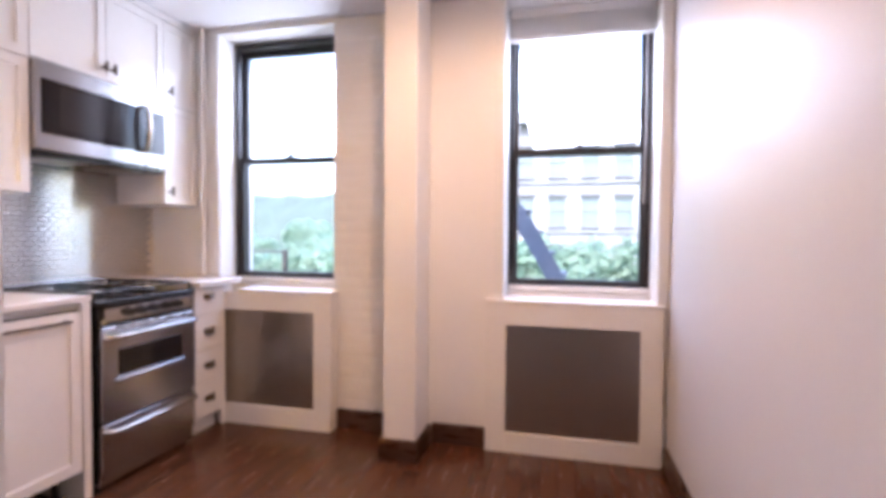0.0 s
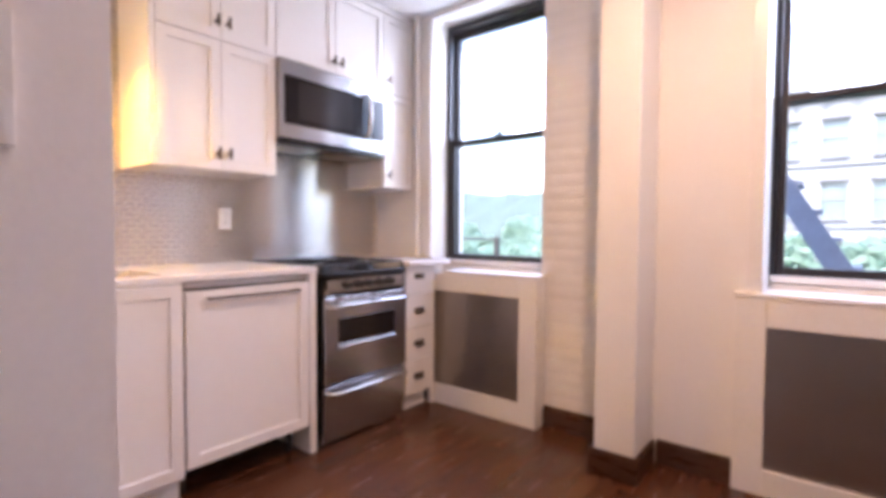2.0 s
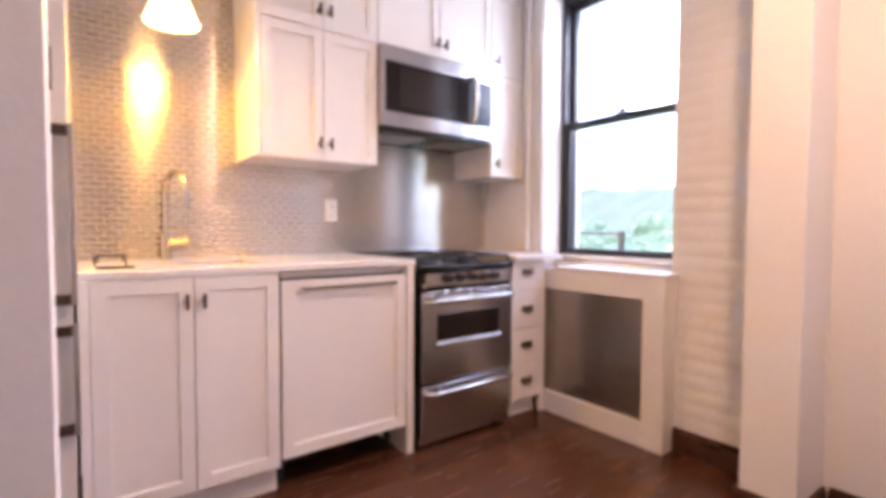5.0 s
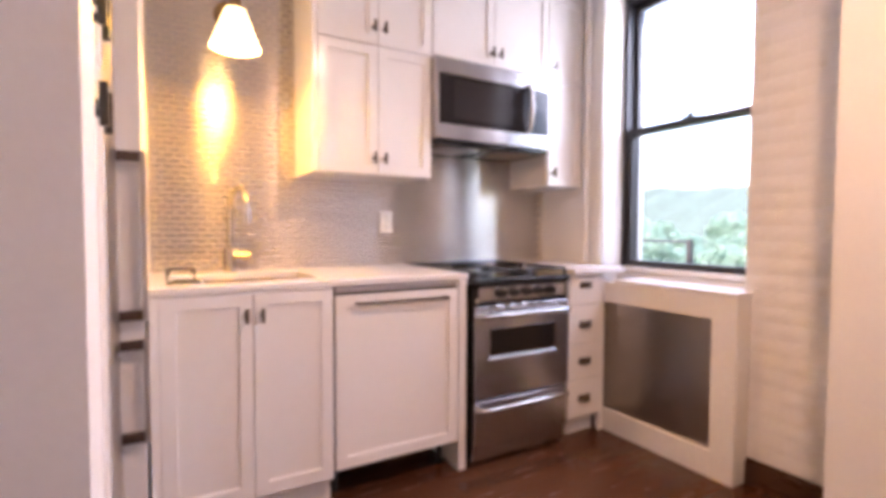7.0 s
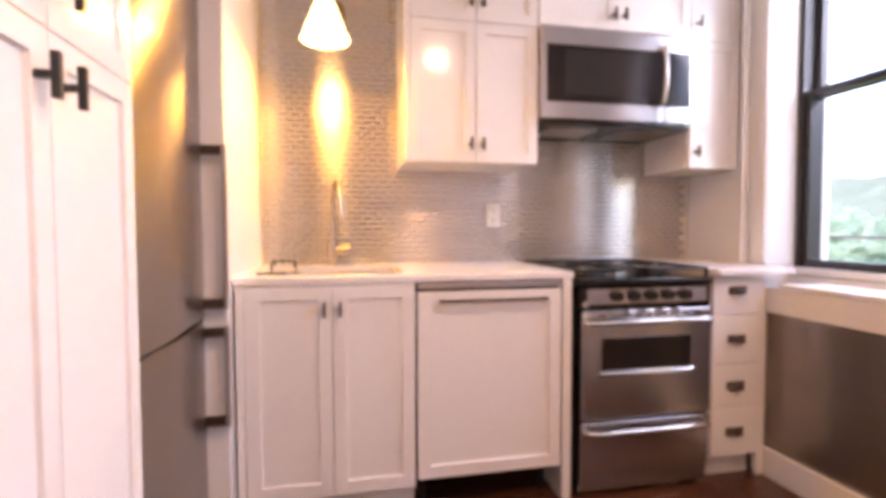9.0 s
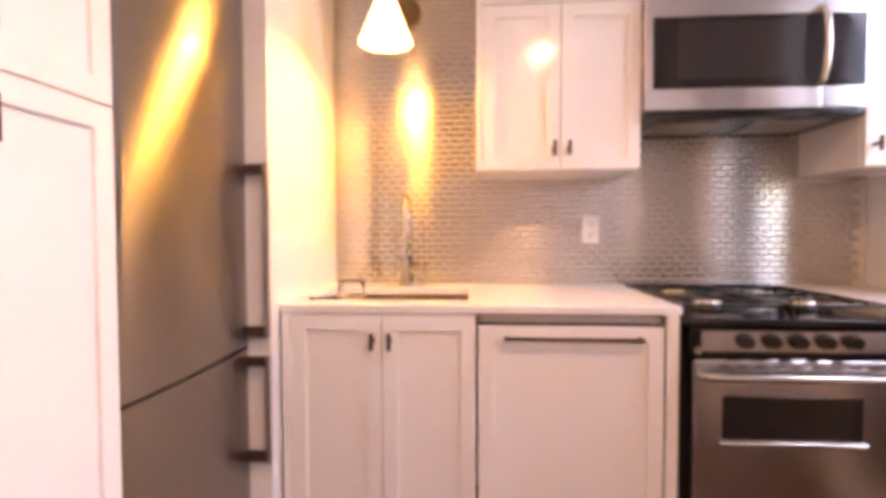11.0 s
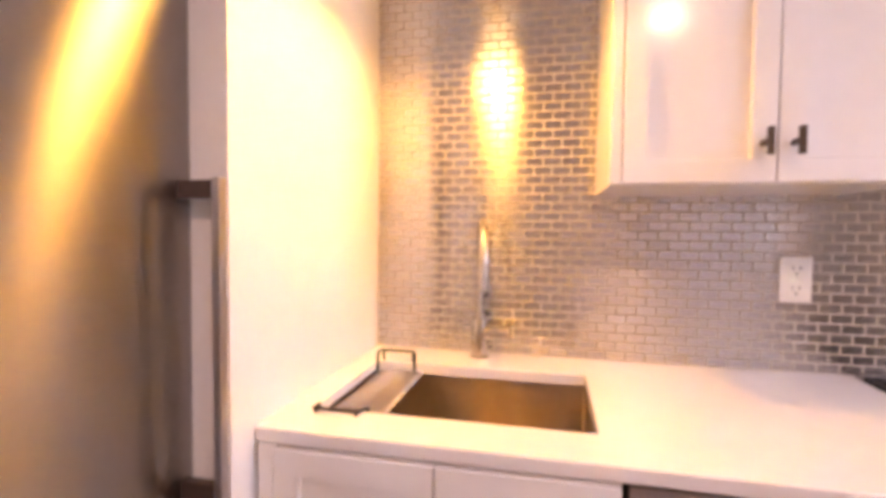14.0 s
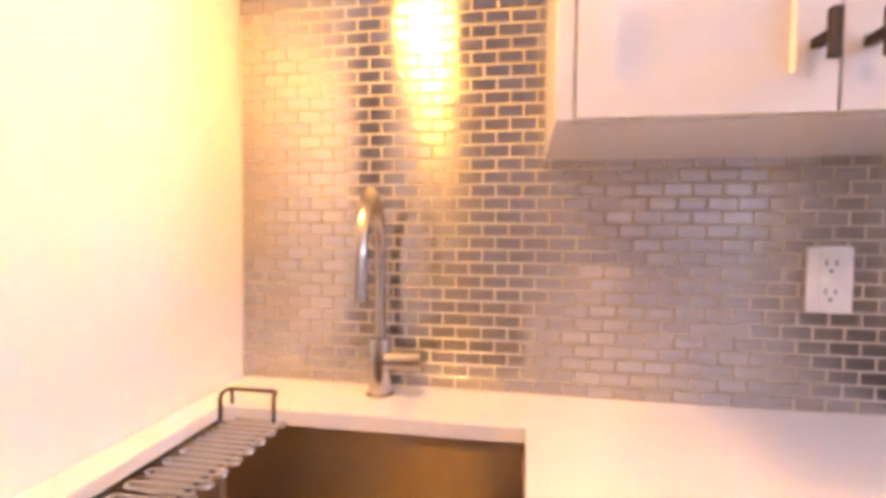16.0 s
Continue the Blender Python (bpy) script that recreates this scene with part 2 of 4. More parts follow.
def baseboard(bm_boxes):
    bm = bmesh.new()
    for x0, x1, y0, y1 in bm_boxes:
        add_box(bm, x0, x1, y0, y1, 0.0, 0.102, 0.003)
        add_box(bm, x0 + 0.003, x1 - 0.003, y0 + 0.003, y1 - 0.003, 0.102, 0.116, 0.004)
    return structure("baseboard", bm, M_BASE, "dark stained wooden baseboard along the wall", "baseboard")


baseboard([(-1.29, -0.895, 2.69, YN)])
baseboard([(-0.68, -0.376, YP - 0.02, YP)])
baseboard([(-0.893, -0.877, 2.352, 2.69), (-0.893, -0.682, 2.35, 2.368), (-0.698, -0.682, 2.37, YP - 0.02)])
baseboard([(0.530, XE, YS + 0.02, 2.60)])


# ---- windows ----
def window(name, x0, x1, z0, z1, label):
    """A black double-hung window in its opening: frame, two sashes, panes, sill."""
    yf = 2.86
    root = thing(name, ((x0 + x1) / 2, yf, z0), label, "window", kind="structure")
    fw = 0.024
    bm = bmesh.new()
    add_box(bm, x0, x0 + fw, yf, yf + 0.12, z0, z1, 0.003)
    add_box(bm, x1 - fw, x1, yf, yf + 0.12, z0, z1, 0.003)
    add_box(bm, x0 + fw, x1 - fw, yf, yf + 0.12, z1 - 0.042, z1, 0.003)
    add_box(bm, x0 + fw, x1 - fw, yf, yf + 0.12, z0, z0 + 0.02, 0.003)
    part("window_frame", bm, M_WINFRAME, root)
    zm = 1.655
    for which, y0, a, b in (("lower_sash", yf + 0.015, z0 + 0.021, zm + 0.018), ("upper_sash", yf + 0.062, zm - 0.018, z1 - 0.043)):
        bm = bmesh.new()
        sx0, sx1, sw = x0 + fw + 0.001, x1 - fw - 0.001, 0.026
        add_box(bm, sx0, sx0 + sw, y0, y0 + 0.04, a, b, 0.003)
        add_box(bm, sx1 - sw, sx1, y0, y0 + 0.04, a, b, 0.003)
        add_box(bm, sx0 + sw, sx1 - sw, y0, y0 + 0.04, b - 0.032, b, 0.003)
        add_box(bm, sx0 + sw, sx1 - sw, y0, y0 + 0.04, a, a + (0.045 if which == "lower_sash" else 0.032), 0.003)
        sash = part(which, bm, M_WINFRAME, root)
        pane = part("pane", box(sx0 + sw - 0.004, sx1 - sw + 0.004, y0 + 0.018, y0 + 0.022, a + 0.03, b - 0.03), M_GLASS, sash, "clear glass pane", None)
        pane.visible_shadow = False
    xc = (x0 + x1) / 2
    bm = box(xc - 0.03, xc + 0.03, yf + 0.005, yf + 0.05, zm + 0.018, zm + 0.027, 0.003)
    add_cyl(bm, (xc, yf + 0.025, zm + 0.027), (xc, yf + 0.025, zm + 0.04), 0.011, n=12)
    add_box(bm, xc - 0.005, xc + 0.03, yf + 0.018, yf + 0.032, zm + 0.034, zm + 0.044, 0.002)
    part("sash_lock", bm, M_WINFRAME, root)
    bm = box(x0 + 0.001, x1 - 0.001, yf - 0.03, yf - 0.001, z0 + 0.001, z0 + 0.03, 0.003)
    part("window_stool", bm, M_COVER, root, "white painted strip below the sash")
    return root


window("window_1", L0 + 0.002, L1 - 0.002, WZ0 + 0.006, LZ1 - 0.002, "black framed double-hung window, closed, without a blind")
window("window_2", R0 + 0.002, R1 - 0.002, WZ0 + 0.006, RZ1 - 0.002, "black framed double-hung window with a raised white blind")

# casing round the second window, and the raised blind in its head
trim = bmesh.new()
add_box(trim, R0 - 0.055, R0 - 0.002, YP - 0.012, YP - 0.001, 0.87, ZC - 0.002, 0.003)
add_box(trim, R1 + 0.002, XE - 0.003, YP - 0.012, YP - 0.001, 0.87, ZC - 0.002, 0.003)
add_box(trim, R0 - 0.002, R1 + 0.002, YP - 0.012, YP - 0.001, RZ1 + 0.002, ZC - 0.002, 0.003)
structure("trim", trim, M_COVER, "narrow white painted casing round the window", "trim")
trim = bmesh.new()
add_box(trim, L0 - 0.05, L0 - 0.002, YN - 0.012, YN - 0.001, 0.91, ZC - 0.002, 0.003)
add_box(trim, L0 - 0.002, L1 + 0.03, YN - 0.012, YN - 0.001, LZ1 + 0.002, ZC - 0.002, 0.003)
structure("trim", trim, M_COVER, "narrow white painted casing round the window", "trim")

blind = thing("window_blind", (0.1, 2.80, 2.43), "raised white slatted blind bunched under the window head", "blind")
part("head_rail", box(R0 + 0.008, R1 - 0.008, 2.775, 2.83, 2.385, 2.437, 0.004), M_BLIND, blind)
for i in range(9):
    z = 2.376 - i * 0.011
    part("slat", box(R0 + 0.012, R1 - 0.012, 2.778 + 0.002 * (i % 2), 2.826 + 0.002 * (i % 2), z, z + 0.006, 0.001, 1), M_BLIND, blind)
part("bottom_rail", box(R0 + 0.01, R1 - 0.01, 2.776, 2.828, 2.265, 2.285, 0.004), M_BLIND, blind)
part("cord", tube([(R1 - 0.05, 2.772, 2.40), (R1 - 0.048, 2.770, 1.9), (R1 - 0.05, 2.772, 1.35)], 0.0025, 6), M_BLIND, blind, "hanging white pull cord")

# painted riser pipe in the corner beside the first window
riser = thing("riser_pipe", (-2.20, 2.66, 0.91), "slim white painted riser pipe in the corner", "pipe")
part("pipe", cyl((-2.205, 2.672, 0.907), (-2.205, 2.672, ZC), 0.014, n=16), M_WALL, riser)
for z in (1.30, 2.10):
    part("clip", cyl((-2.205, 2.672, z), (-2.205, 2.672, z + 0.02), 0.018, n=16), M_WALL, riser)


# ---- radiator covers ----
def radiator_cover(x0, x1, px0, px1, pz0, pz1, z1, label, lip0, lip1):
    yf = 2.605
    root = thing("radiator_cover", ((x0 + x1) / 2, 2.65, 0), label, "radiator cover", "radiator covers under the windows")
    bm = bmesh.new()
    add_box(bm, x0, px0, yf, yf + 0.02, 0.0, z1, 0.003)
    add_box(bm, px1, x1, yf, yf + 0.02, 0.0, z1, 0.003)
    add_box(bm, px0, px1, yf, yf + 0.02, pz1, z1, 0.003)
    add_box(bm, px0, px1, yf, yf + 0.02, 0.0, pz0, 0.003)
    part("front_frame", bm, M_COVER, root)
    part("side_panel", box(x0, x0 + 0.02, yf + 0.021, YN - 0.001, 0, z1, 0.002), M_COVER, root)
    part("side_panel", box(x1 - 0.02, x1, yf + 0.021, YN - 0.001, 0, z1, 0.002), M_COVER, root)
    part("metal_panel", box(px0 - 0.01, px1 + 0.01, yf + 0.0205, yf + 0.024, pz0 - 0.01, pz1 + 0.01), M_PERF, root, "grey perforated metal sheet")
    part("top", box(lip0, lip1, yf - 0.005, 2.828, z1 + 0.001, z1 + 0.019, 0.005), M_COVER, root, "white painted top used as the window sill")
    return root


radiator_cover(-2.06, -1.290, -2.012, -1.400, 0.120, 0.705, 0.812, "white wooden radiator cover with grey metal panel below the window", -1.93, -1.284)
radiator_cover(-0.375, 0.522, -0.266, 0.417, 0.106, 0.692, 0.808, "wide white wooden radiator cover with grey metal panel", -0.378, 0.524)


# ---- cabinets ----
def slab(axis, f, u0, u1, z0, z1, d0, d1, bevel=0.0, bm=None):
    """A box given by the plane it faces: d is the depth behind the face f."""
    bm = bm or bmesh.new()
    if axis == "x":
        return add_box(bm, f - d1, f - d0, u0, u1, z0, z1, bevel)
    return add_box(bm, u0, u1, f - d1, f - d0, z0, z1, bevel)


def spot(axis, f, u, z, d):
    return (f + d, u, z) if axis == "x" else (u, f + d, z)


def shaker(axis, f, u0, u1, z0, z1, stile=0.062, name="door", parent=None):
    """A door with a raised frame and a sunk flat panel, in one piece."""
    bm = slab(axis, f, u0, u1, z0, z1, 0, 0.02)
    face_dir = Vector((1, 0, 0)) if axis == "x" else Vector((0, 1, 0))
    bm.normal_update()
    front = [fc for fc in bm.faces if fc.normal.dot(face_dir) > 0.9]
    outer = list({e for fc in front for e in fc.edges})
    bmesh.ops.inset_region(bm, faces=front, thickness=stile, depth=0)
    bmesh.ops.inset_region(bm, faces=front, thickness=0.0025, depth=-0.009)
    bmesh.ops.bevel(bm, geom=outer, offset=0.002, segments=2, affect="EDGES", profile=0.6)
    return part(name, bm, M_CAB, parent)


def t_pull(axis, f, u, z, parent, tall=0.052, out=0.028, thick=0.0055, material=None):
    bm = bmesh.new()
    if axis == "x":
        add_box(bm, f, f + out, u - thick, u + thick, z - thick, z + thick, 0.0015)
        add_box(bm, f + out, f + out + 2 * thick, u - thick, u + thick, z - tall / 2, z + tall / 2, 0.002)
    else:
        add_box(bm, u - thick, u + thick, f, f + out, z - thick, z + thick, 0.0015)
        add_box(bm, u - thick, u + thick, f + out, f + out + 2 * thick, z - tall / 2, z + tall / 2, 0.002)
    return part("handle", bm, material or M_BRONZE, parent, "dark T-shaped handle")


XU = -2.28
ub = thing("wall_cabinet", (-2.45, 1.39, 1.345), "glossy white four-door wall cabinet hung on the tiled wall", "cabinet", "white wall cabinets")
part("body", box(XW + 0.002, XU - 0.021, 1.10, 1.684, 1.345, 2.425, 0.002), M_CAB, ub)
part("filler", box(XU - 0.02, XU - 0.002, 1.10, 1.122, 1.345, 2.425, 0.002), M_CAB, ub)
for z0, z1, hz in ((1.347, 1.936, 1.42), (1.941, 2.422, 2.015)):
    for u0, u1, hu in ((1.124, 1.402, 1.378), (1.405, 1.683, 1.430)):
        t_pull("x", XU, hu, hz, shaker("x", XU, u0, u1, z0, z1, parent=ub))

um = thing("wall_cabinet", (-2.45, 2.06, 1.955), "short glossy white two-door wall cabinet over the microwave", "cabinet", "white wall cabinets")
part("body", box(XW + 0.002, XU - 0.021, 1.687, 2.437, 1.952, 2.425, 0.002), M_CAB, um)
for u0, u1, hu in ((1.689, 2.061, 2.037), (2.064, 2.436, 2.088)):
    t_pull("x", XU, hu, 2.015, shaker("x", XU, u0, u1, 1.954, 2.422, parent=um))

un = thing("wall_cabinet", (-2.45, 2.57, 1.345), "narrow glossy white wall cabinet beside the window", "cabinet", "white wall cabinets")
part("body", box(XW + 0.002, XU - 0.021, 2.44, 2.706, 1.345, 2.425, 0.002), M_CAB, un)
for z0, z1, hz in ((1.347, 1.936, 1.42), (1.941, 2.422, 2.015)):
    t_pull("x", XU, 2.470, hz, shaker("x", XU, 2.442, 2.704, z0, z1, 0.055, parent=un))

crown = structure("trim", box(XW + 0.002, XU + 0.006, 1.094, 2.706, 2.4265, ZC - 0.001, 0.005), M_CAB, "white filler strip over the wall cabinets", "trim")

XB = -1.987
sb = thing("sink_cabinet", (-2.3, 0.8, 0), "white two-door shaker base cabinet under the sink", "cabinet", "white base cabinets")
bm = box(XW + 0.002, XB - 0.021, 0.484, 0.502, 0.10, 0.867)
add_box(bm, XW + 0.002, XB - 0.021, 1.08, 1.098, 0.10, 0.867)
add_box(bm, XW + 0.002, XB - 0.021, 0.502, 1.08, 0.10, 0.118)
add_box(bm, XB - 0.039, XB - 0.021, 0.502, 1.08, 0.118, 0.867)
part("body", bm, M_CAB, sb)
part("filler", box(XB - 0.02, XB - 0.001, 0.484, 0.511, 0.10, 0.867, 0.002), M_CAB, sb)
part("toe_kick", box(XB - 0.075, XB - 0.06, 0.484, 1.098, 0.0, 0.099), M_CAB, sb)
for u0, u1, hu in ((0.513, 0.803, 0.778), (0.806, 1.096, 0.832)):
    t_pull("x", XB, hu, 0.785, shaker("x", XB, u0, u1, 0.115, 0.862, 0.066, parent=sb))

dw = thing("dishwasher", (-2.3, 1.385, 0), "panelled white dishwasher with a bar handle, raised over a dark gap", "dishwasher")
part("tub", box(XW + 0.05, XB - 0.022, 1.107, 1.664, 0.16, 0.858), M_DARK, dw, "dark tub behind the panel")
shaker("x", XB, 1.106, 1.664, 0.139, 0.832, 0.066, name="front_panel", parent=dw)
part("control_strip", box(XB - 0.05, XB - 0.012, 1.108, 1.662, 0.842, 0.862, 0.002), M_STEEL, dw, "thin steel edge above the panel")
for y in (1.135, 1.635):
    part("foot", cyl((XB - 0.12, y, 0), (XB - 0.12, y, 0.16), 0.014, n=12), M_DARK, dw)
hb = part("bar_handle", tube([(XB + 0.034, 1.184, 0.800), (XB + 0.034, 1.596, 0.800)], 0.0058, 10), M_BRONZE, dw, "long dark bar handle")
for y in (1.190, 1.590):
    part("post", tube([(XB - 0.001, y, 0.800), (XB + 0.033, y, 0.800)], 0.005, 8), M_BRONZE, hb)
part_end = thing("end_panel", (-2.3, 1.69, 0), "white upright end panel beside the range", "panel")
part("board", box(XW + 0.03, XB - 0.001, 1.672, 1.708, 0.0, 0.867, 0.002), M_CAB, part_end)

du = thing("drawer_cabinet", (-2.3, 2.45, 0), "narrow white four-drawer base cabinet with dark cup pulls", "cabinet", "white base cabinets")
part("body", box(XW + 0.002, XB - 0.021, 2.336, 2.572, 0.10, 0.867, 0.002), M_CAB, du)
part("toe_kick", box(XB - 0.075, XB - 0.06, 2.336, 2.572, 0.0, 0.099), M_CAB, du)
part("filler", box(XB - 0.03, XB - 0.012, 2.574, 2.604, 0.0, 0.867, 0.001), M_CAB, du)


def cup_pull(f, u, z, parent):
    """A half-round cup pull that opens downwards."""
    bm = bmesh.new()
    bmesh.ops.create_uvsphere(bm, u_segments=20, v_segments=12, radius=1.0)
    bmesh.ops.bisect_plane(bm, geom=bm.verts[:] + bm.edges[:] + bm.faces[:], plane_co=(0, 0, 0), plane_no=(-1, 0, 0), clear_outer=True)
    bmesh.ops.bisect_plane(bm, geom=bm.verts[:] + bm.edges[:] + bm.faces[:], plane_co=(0, 0, -0.15), plane_no=(0, 0, -1), clear_outer=True)
    for v in bm.verts:
        v.co = Vector((f + 0.024 * v.co.x, u + 0.040 * v.co.y, z + 0.024 * v.co.z))
    add_box(bm, f - 0.0005, f + 0.002, u - 0.043, u + 0.043, z - 0.006, z + 0.026, 0.0008, 1)
    return part("cup_pull", bm, M_BRONZE, parent, "dark cup pull")


for z0, z1 in ((0.703, 0.861), (0.497, 0.700), (0.309, 0.494), (0.105, 0.306)):
    drawer = part("drawer", slab("x", XB, 2.338, 2.571, z0, z1, 0, 0.02, 0.003), M_CAB, du)
    cup_pull(XB, 2.452, (z0 + z1) / 2 + (0.012 if z0 > 0.7 else -0.009), drawer)

# ---- worktop, sink ----
SX0, SX1, SY0, SY1 = -2.460, -2.107, 0.535, 1.072
bm = bmesh.new()
add_box(bm, XW + 0.001, SX0, 0.474, 1.719, 0.868, 0.895)
add_box(bm, SX1, -1.993, 0.474, 1.719, 0.868, 0.895)
add_box(bm, SX0, SX1, 0.474, SY0, 0.868, 0.895)
add_box(bm, SX0, SX1, SY1, 1.719, 0.868, 0.895)
bmesh.ops.remove_doubles(bm, verts=bm.verts[:], dist=0.0004)
inner = {}
for f in bm.faces:
    inner.setdefault(tuple(round(c, 3) for c in f.calc_center_median()), []).append(f)
bmesh.ops.delete(bm, geom=[f for fs in inner.values() if len(fs) > 1 for f in fs], context="FACES")
rim = [e for e in bm.edges if all(abs(v.co.x + 1.993) < 0.001 for v in e.verts) or all(abs(v.co.y - 1.719) < 0.001 and v.co.x > -2.62 for v in e.verts)]
bmesh.ops.bevel(bm, geom=rim, offset=0.004, segments=3, affect="EDGES", profile=0.5)
worktop = thing("worktop", (-2.3, 1.1, 0.865), "white quartz worktop with a cut-out for the sink", "worktop", "white worktops")
part("slab", bm, M_QUARTZ, worktop, smooth=40)
worktop2 = thing("worktop", (-2.3, 2.47, 0.865), "short white quartz worktop between range and window", "worktop", "white worktops")
part("slab", box(XW + 0.001, -1.950, 2.332, 2.700, 0.868, 0.895, 0.004, 3), M_QUARTZ, worktop2)

sink = thing("sink", (-2.255, 0.815, 0.67), "undermounted square brushed steel sink basin", "sink")
bm = box(SX0 - 0.012, SX1 + 0.012, SY0 - 0.012, SY1 + 0.012, 0.665, 0.867)
bm.normal_update()
lid = [f for f in bm.faces if f.normal.z > 0.9]
bmesh.ops.inset_region(bm, faces=lid, thickness=0.009, depth=0)
bmesh.ops.inset_region(bm, faces=lid, thickness=0.002, depth=-0.192)
corner = [e for e in bm.edges if abs(e.verts[0].co.z - e.verts[1].co.z) > 0.15 and e.verts[0].co.x < SX1 + 0.008 and SX0 - 0.008 < e.verts[0].co.x and SY0 - 0.008 < e.verts[0].co.y < SY1 + 0.008]
bmesh.ops.bevel(bm, geom=corner, offset=0.012, segments=4, affect="EDGES", profile=0.5)
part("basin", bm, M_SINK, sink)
bm = lathe(-2.27, 0.83, [(0.0, 0.6785), (0.03, 0.6785), (0.045, 0.681), (0.05, 0.6765)], 28)
part("drain", bm, M_CHROME, sink, "round chrome drain")

rack = thing("dish_rack", (-2.255, 0.63, 0.90), "wire dish rack laid across one end of the sink", "rack")
pts = []
RY0, RY1, RX0, RX1, turns = 0.556, 0.666, -2.450, -2.117, 21
for i in range(turns):
    x = RX0 + (RX1 - RX0) * i / (turns - 1)
    step = (RX1 - RX0) / (turns - 1)
    row = [(x, RY0 + 0.012, 0.876), (x, RY1 - 0.012, 0.876)]
    if i % 2:
        row.reverse()
    pts += row
    if i < turns - 1:
        ye, s = (RY1, 1) if not i % 2 else (RY0, -1)
        pts += [(x + step * 0.5 - step * 0.5 * math.cos(a), ye - s * 0.012 + s * 0.012 * math.sin(a), 0.876) for a in (0.6, 1.2, 1.94, 2.54)]
part("zigzag_wire", tube(pts, 0.0032, 8), M_CHROME, rack, "zigzag steel wire")
HY0, HY1 = 0.538, 0.640
for x, s, up, out in ((RX0, -1, 0.923, 0.020), (RX1, 1, 0.903, 0.036)):
    loop = [(x, HY0, 0.876), (x, HY0, up - 0.010), (x + s * 0.005, HY0 + 0.001, up - 0.002), (x + s * (out - 0.004), HY0 + 0.004, up), (x + s * out, HY0 + 0.010, up),
            (x + s * out, HY1 - 0.010, up), (x + s * (out - 0.004), HY1 - 0.004, up), (x + s * 0.005, HY1 - 0.001, up - 0.002), (x, HY1, up - 0.010), (x, HY1, 0.876)]
    hook = part("hook", tube(loop, 0.0036, 8), M_HANDLE, rack, "dark wire hook over the sink rim")
    for y in (HY0 + 0.010, HY1 - 0.010):
        part("foot", tube([(x + s * out, y, up - 0.001), (x + s * out, y, 0.8958)], 0.003, 6), M_HANDLE, hook)
for y in (HY0, HY1):
    part("side_rod", tube([(RX0, y, 0.8725), (RX1, y, 0.8725)], 0.0032, 8), M_HANDLE, rack, "dark straight side rod")

faucet = thing("faucet", (-2.570, 0.795, 0.895), "brushed steel gooseneck faucet with a side lever", "faucet")
FX, FY = -2.570, 0.795
part("body", lathe(FX, FY, [(0.0, 0.8955), (0.027, 0.8955), (0.027, 0.898), (0.0225, 0.901), (0.0225, 1.002), (0.0215, 1.005), (0.0, 1.006)], 28), M_FAUCET, faucet)
REACH, SIDE = 0.118, 0.021
arc = [(FX, FY, 1.0), (FX, FY, 1.07), (FX, FY, 1.145)]
arc += [(FX + REACH * (1 - math.cos(a)), FY + SIDE * (1 - math.cos(a)), 1.152 + 0.118 * math.sin(a)) for a in np.linspace(0.06, math.pi, 18)]
neck = part("neck", tube(arc, 0.0112, 14), M_FAUCET, faucet)
tip = Vector((FX + 2 * REACH, FY + 2 * SIDE, 1.153))
part("spray_head", cyl(tip, tip - Vector((0, 0, 0.042)), 0.0125, 0.0135, 18), M_FAUCET, neck)
part("lever", cyl((FX + 0.004, FY + 0.015, 0.962), (FX + 0.010, FY + 0.086, 0.967), 0.0205, n=22), M_FAUCET, faucet, "round side lever")

outlet = thing("wall_outlet", (-2.62, 1.588, 1.131), "white double wall outlet with a green light", "outlet")
part("plate", box(XW + 0.007, XW + 0.014, 1.552, 1.624, 1.073, 1.189, 0.002), M_PLASTIC, outlet)
for z in (1.106, 1.156):
    face = part("socket", box(XW + 0.0135, XW + 0.0165, 1.571, 1.605, z - 0.02, z + 0.02, 0.0012), M_PLASTIC, outlet)
    bm = box(XW + 0.016, XW + 0.017, 1.579, 1.5815, z, z + 0.010)
    add_box(bm, XW + 0.016, XW + 0.017, 1.5945, 1.597, z, z + 0.010)
    add_cyl(bm, (XW + 0.016, 1.588, z - 0.009), (XW + 0.017, 1.588, z - 0.009), 0.003, n=10)
    part("slots", bm, M_DARK, face)
part("indicator", cyl((XW + 0.0135, 1.581, 1.1315), (XW + 0.0165, 1.581, 1.1315), 0.0022, n=10), M_LED, outlet, "small green light")

# ---- wall lamp ----
LX, LY = -2.21, 0.783
lamp = thing("wall_lamp", (XW, LY, 2.0), "lit wall lamp with a white cone shade on a brass arm", "lamp")
part("wall_plate", cyl((XW + 0.007, LY + 0.02, 2.07), (XW + 0.03, LY + 0.02, 2.07), 0.062, 0.055, 32), M_BRASS, lamp)
part("arm", tube([(XW + 0.03, LY + 0.02, 2.07), (XW + 0.12, LY + 0.015, 2.075), (XW + 0.26, LY + 0.006, 2.065), (LX - 0.03, LY, 2.035), (LX - 0.006, LY, 2.02), (LX, LY, 1.99)], 0.008, 10), M_BRASS, lamp)
part("socket", cyl((LX, LY, 1.935), (LX, LY, 1.995), 0.026, 0.020, 24), M_BRASS, lamp)
bm = lathe(LX, LY, [(0.026, 1.938), (0.036, 1.934), (0.0925, 1.790), (0.0895, 1.790), (0.034, 1.929)], 48)
part("shade", bm, M_SHADE, lamp, "glowing white cone shade")
bulb_data = bpy.data.lights.new("bulb", "POINT")
bulb_data.energy, bulb_data.color, bulb_data.shadow_soft_size = 2.0, (1.0, 0.55, 0.09), 0.03
bulb = new("bulb", bulb_data)
bulb.location = (LX, LY, 1.825)

